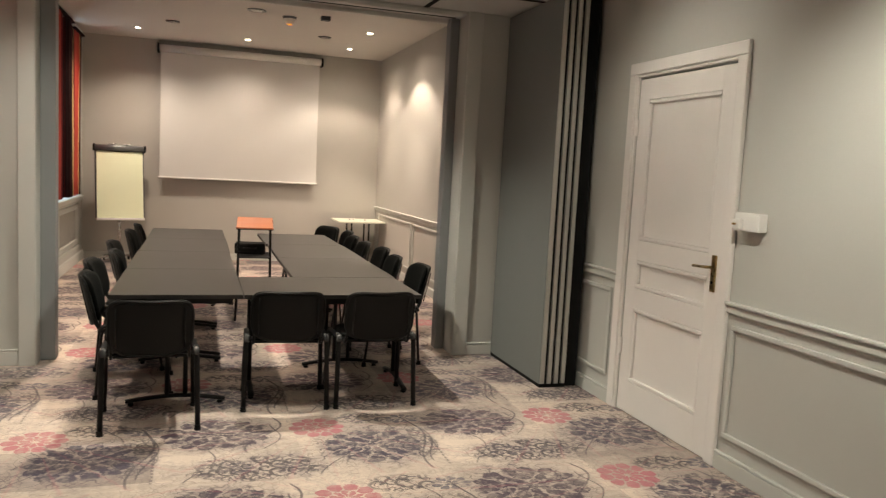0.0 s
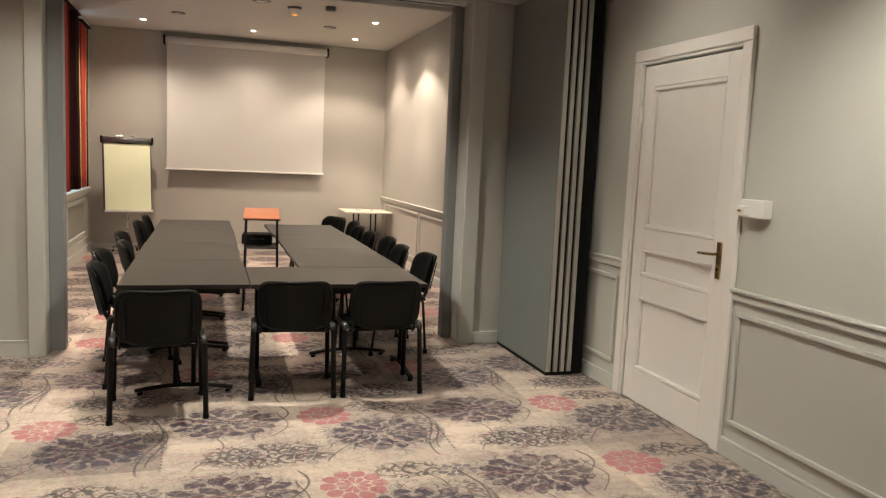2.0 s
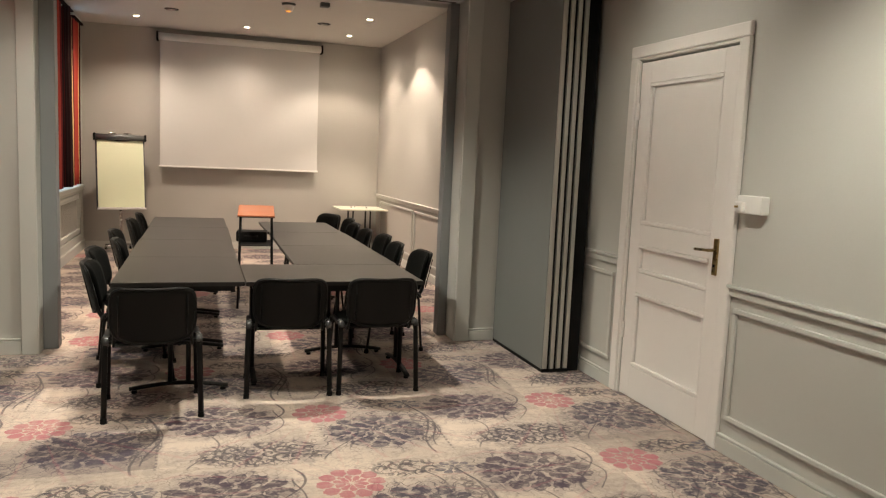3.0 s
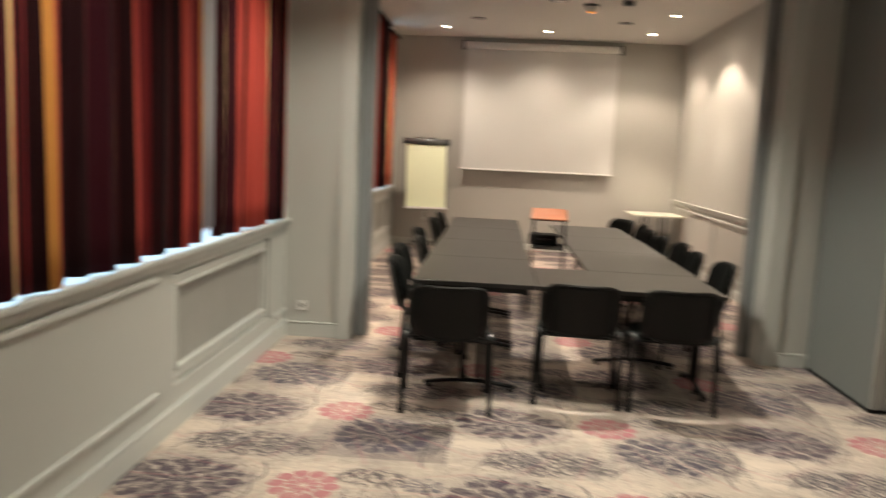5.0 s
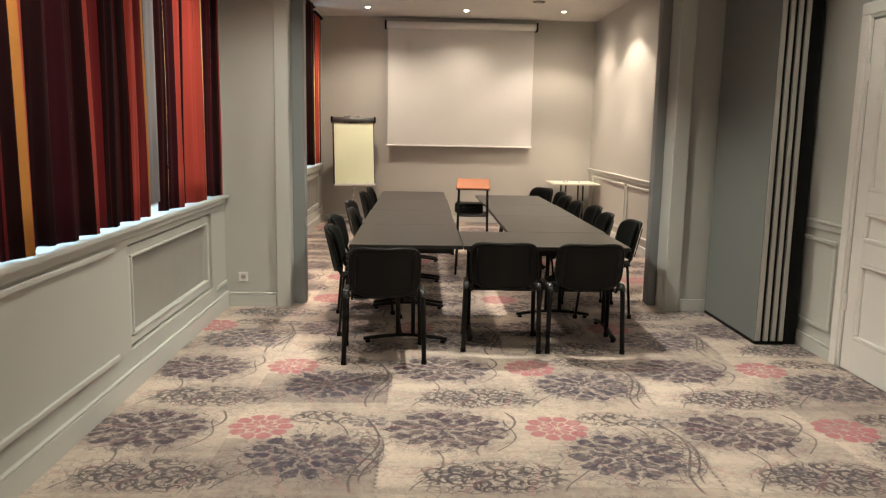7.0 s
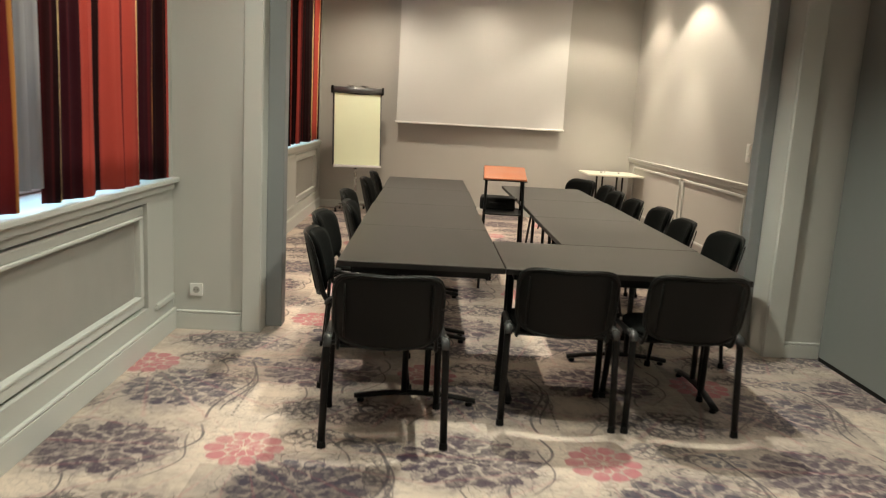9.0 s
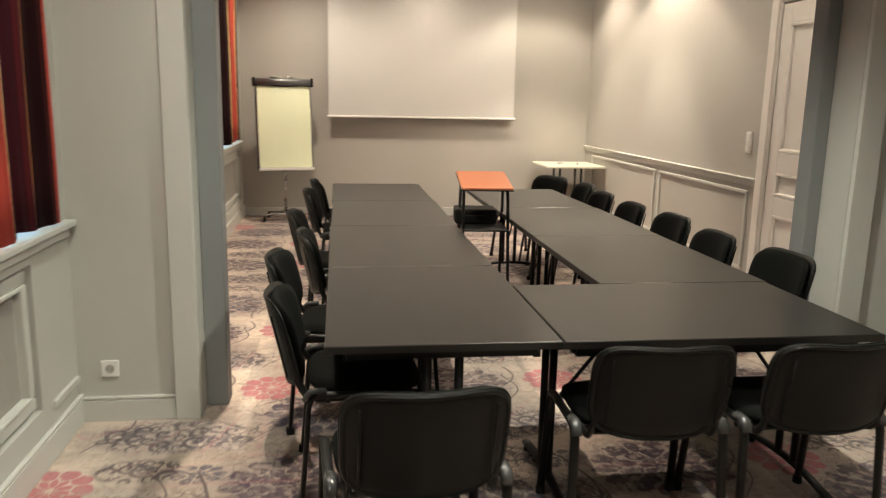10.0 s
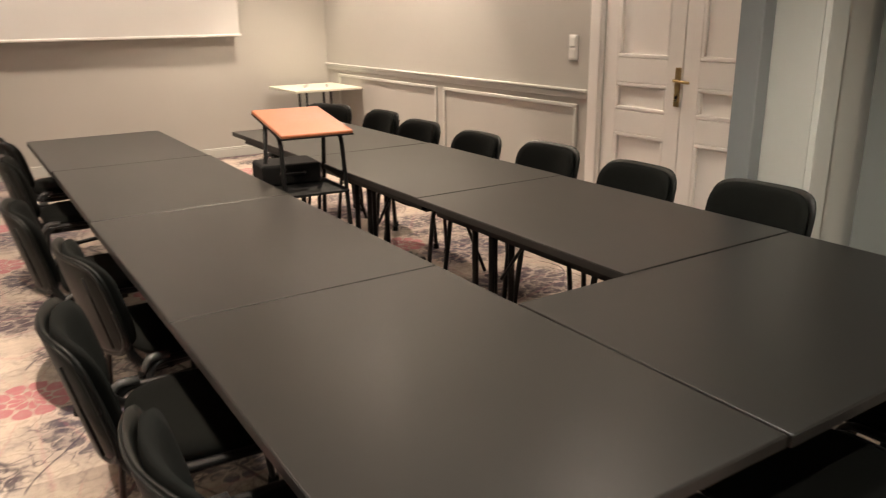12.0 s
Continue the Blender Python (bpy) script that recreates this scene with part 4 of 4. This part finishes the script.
# ---- flip chart ----
M_CLAMP = worn("grey_metal_clamp", (0.16, 0.165, 0.17), 0.35, 0.15, 8, 120, 0.05, 0.6)
def flip_chart():
    root = thing("flip_chart", pose(-0.83, 12.06, 0, 0, 0, 14.0), "flip chart easel with blank paper on a wheeled star base", "flip chart")
    tilt = pose(0, -0.03, 0.62, -8)
    part("board", boxes((-0.335, 0.335, 0.0, 0.022, 0.0, 1.09), bevel=0.006), M_GREYPL, root, at=tilt)
    part("paper_pad", boxes((-0.315, 0.318, -0.012, -0.001, 0.035, 1.01), bevel=0.002), M_PAPER, root, "blank pale paper pad", at=tilt)
    b = bmesh.new()
    tube(b, [(-0.345, -0.018, 1.055), (0.345, -0.018, 1.055)], 0.030, 0.042, 16)
    clamp = part("clamp", b, M_CLAMP, root, "dark grey paper clamp", smooth=True, at=tilt)
    for q in (-0.347, 0.347):
        part("end_cap", boxes((q - 0.014, q + 0.014, -0.060, 0.024, 1.005, 1.105), bevel=0.012), M_SEAL, root, "black end cap", at=tilt)
    b = bmesh.new()
    tube(b, [(-0.20 + 0.04 * k, -0.0135, 1.018 - 0.012 * math.sin(math.pi * k / 10)) for k in range(11)], 0.006, 0.008, 8)
    part("paper_grip", b, M_SEAL, root, "black grip bar", smooth=True, at=tilt)
    part("pen_tray", boxes((-0.33, 0.33, -0.075, -0.001, -0.004, 0.030), bevel=0.008), M_WHITE, root, "pale pen tray", at=tilt)
    for x in (-0.10, 0.10):
        b = bmesh.new()
        tube(b, [(x, 0.01, 1.085), (x, 0.01, 1.118)], 0.012)
        box(b, x - 0.05, x + 0.05, -0.012, 0.022, 1.105, 1.123, bevel=0.005)
        part("paper_hook", b, M_CHROME, root, at=tilt)
    b = bmesh.new()
    tube(b, [(0, 0.06, 0.09), (0, 0.06, 0.84)], 0.021)
    part("column", b, M_CHROME, root, smooth=True)
    for k in range(5):
        a = 2 * math.pi * (k / 5) - math.pi / 2
        b = bmesh.new()
        tube(b, [(0.02 * math.cos(a), 0.06 + 0.02 * math.sin(a), 0.105), (0.30 * math.cos(a), 0.06 + 0.30 * math.sin(a), 0.072)], 0.016, 0.011)
        arm = part("base_arm", b, M_CHROME, root, smooth=True)
        b = bmesh.new()
        tube(b, [(0.29 * math.cos(a) - 0.012, 0.06 + 0.29 * math.sin(a), 0.030), (0.29 * math.cos(a) + 0.012, 0.06 + 0.29 * math.sin(a), 0.030)], 0.030, 0.030, 16)
        part("castor", b, M_SEAL, arm, "black castor", smooth=True)


flip_chart()


# ---- projector stand ----
def projector_stand():
    root = thing("projector_stand", pose(0.805, 7.84, 0, 0, 0, -4), "orange wood-topped projector stand with black tube legs", "projector stand")
    top = pose(0, 0, 0.955, 8)
    part("top", boxes((-0.175, 0.175, -0.245, 0.245, 0.0, 0.016), bevel=0.006), M_ORANGE, root, "orange beech-veneer top", at=top)
    part("top_edge", boxes((-0.178, 0.178, -0.248, 0.248, -0.006, -0.001), bevel=0.002), M_SEAL, root, "black edge strip", at=top)
    for s in (-1, 1):
        b = bmesh.new()
        tube(b, rounded([(s * 0.15, 0.20, 0.965), (s * 0.15, -0.14, 0.915), (s * 0.165, -0.24, 0.02)], 0.07), 0.011)
        part("front_leg", b, M_BLACK, root, smooth=True)
        b = bmesh.new()
        tube(b, [(s * 0.15, 0.10, 0.945), (s * 0.165, 0.24, 0.02)], 0.011)
        part("rear_leg", b, M_BLACK, root, smooth=True)
        b = bmesh.new()
        tube(b, [(s * 0.16, -0.215, 0.18), (s * 0.16, 0.215, 0.18)], 0.008)
        part("stretcher", b, M_BLACK, root, smooth=True)
    part("shelf", boxes((-0.16, 0.16, -0.20, 0.26, 0.632, 0.644), bevel=0.003), M_BLACK, root, "black lower shelf")


projector_stand()
bag = thing("projector_case", pose(0.775, 8.00, 0.645, 0, 0, -6), "black equipment case lying on the stand's lower shelf", "case")
part("case_body", boxes((-0.15, 0.15, -0.115, 0.115, 0.0, 0.105), bevel=0.016, segments=3), M_SEAL, bag)
b = bmesh.new()
tube(b, rounded([(-0.06, -0.112, 0.06), (-0.06, -0.138, 0.06), (0.06, -0.138, 0.06), (0.06, -0.112, 0.06)], 0.02), 0.007)
part("case_handle", b, M_BLACK, bag, smooth=True)


# ---- white side table in the corner ----
def side_table():
    root = thing("side_table", pose(2.69, 12.02, 0), "small cream-topped folding table with black legs", "table")
    part("tabletop", boxes((-0.37, 0.37, -0.38, 0.38, 0.708, 0.730), bevel=0.004), M_CREAM, root, "cream laminate top")
    for s in (-1, 1):
        b = bmesh.new()
        for q in (-0.04, 0.04):
            tube(b, [(s * 0.14 + q, 0, 0.04), (s * 0.14 + q, 0, 0.70)], 0.013)
        leg = part("leg", b, M_BLACK, root, smooth=True)
        part("foot", boxes((s * 0.14 - 0.055, s * 0.14 + 0.055, -0.30, 0.30, 0.0, 0.04), bevel=0.008), M_BLACK, leg)


side_table()
for x, y, s in ((2.55, 11.95, 0.02), (2.62, 12.05, 0.016), (2.78, 11.9, 0.018)):
    tagged(mesh_ob("small_glass", disc(bmesh.new(), x, y, 0.731, 0.76, s, s * 1.1, 14), M_WHITE), "small white object on the cream table", "tableware")


# ---- sockets, switches, wall box ----
def socket(m):
    root = thing("wall_socket", m, "white square wall socket above the baseboard", "socket")
    part("plate", boxes((-0.040, 0.040, -0.010, 0.0, -0.040, 0.040), bevel=0.004), M_WHITE, root)
    b = bmesh.new()
    tube(b, [(0, -0.0115, 0), (0, -0.0102, 0)], 0.021, 0.021, 20)
    well = part("well", b, M_GRILLE, root, "grey round socket well")
    for s in (-1, 1):
        b = bmesh.new()
        tube(b, [(s * 0.0095, -0.013, 0), (s * 0.0095, -0.0116, 0)], 0.003)
        part("pin_hole", b, M_SEAL, well)


socket(pose(-1.255, Y_P0, 0.255))
sw = thing("light_switch", pose(XE, 8.40, 1.22), "white double light switch on the wall", "light switch")
part("plate", boxes((-0.012, 0.0, -0.042, 0.042, -0.085, 0.085), bevel=0.004), M_WHITE, sw)
for z in (-0.04, 0.04):
    part("rocker", boxes((-0.018, -0.011, -0.028, 0.028, z - 0.032, z + 0.032), bevel=0.003), M_WHITE, sw)
bx1 = thing("wall_control_box", pose(XE, 3.365, 1.39), "white plastic control box with a key switch", "control box")
part("box_body", boxes((-0.055, 0.0, -0.095, 0.095, -0.048, 0.048), bevel=0.006), M_WHITE, bx1)
part("key_block", boxes((-0.082, -0.054, 0.022, 0.080, -0.038, 0.014), bevel=0.006), M_WHITE, bx1)
b = bmesh.new()
tube(b, [(-0.100, 0.052, -0.012), (-0.080, 0.052, -0.012)], 0.006)
part("key", b, M_BRASS, bx1, "small brass key")


# ---- ceiling fittings ----
def downlight(x, y, z):
    root = thing("downlight", pose(x, y, z), "round recessed halogen downlight, lit, several only added with the fill spots", "downlight", "recessed ceiling lamps")
    b = bmesh.new()
    disc(b, 0, 0, -0.006, 0.0, 0.048, 0.052)
    part("rim", b, M_WHITE, root)
    part("bulb", disc(bmesh.new(), 0, 0, -0.011, -0.0065, 0.026, 0.03, 20), M_BULB, root, "bright halogen bulb")


# fittings at the unseen spots are invented to go with the added light
for lx, ly, *_ in BACK_SEEN_AND_ADDED:
    downlight(lx, ly, CEIL_BACK)
for lx, ly, *_ in FRONT_UNSEEN_SPOTS:
    downlight(lx, ly, CEIL_FRONT)
for x, y, r in ((-0.10, 10.72, 0.085), (1.86, 10.73, 0.085), (0.86, 9.35, 0.105)):
    root = thing("unlit_downlight", pose(x, y, CEIL_BACK), "large round recessed lamp, switched off", "downlight", "unlit recessed lamps")
    part("rim", disc(bmesh.new(), 0, 0, -0.008, 0.0, r, r + 0.006, 28), M_CAP, root)
    part("reflector", disc(bmesh.new(), 0, 0, -0.0125, -0.0085, r * 0.55, r * 0.6, 24), M_CHROME, root)
sm = thing("smoke_detector", pose(1.26, 9.55, CEIL_BACK), "round smoke detector with a glowing orange base", "smoke detector")
part("base", disc(bmesh.new(), 0, 0, -0.025, 0.0, 0.075, 0.085, 28), M_GREYPL, sm)
part("housing", disc(bmesh.new(), 0, 0, -0.085, -0.0255, 0.045, 0.072, 28), M_WHITE, sm)
part("indicator", disc(bmesh.new(), 0, 0, -0.094, -0.0855, 0.026, 0.03, 20), M_ORANGE_LED, sm, "orange glowing indicator")
em = thing("ceiling_sensor", pose(1.65, 9.28, CEIL_BACK), "small dark square ceiling sensor", "sensor")
part("body", boxes((-0.055, 0.055, -0.045, 0.045, -0.05, 0.0), bevel=0.008), M_GREYPL, em)
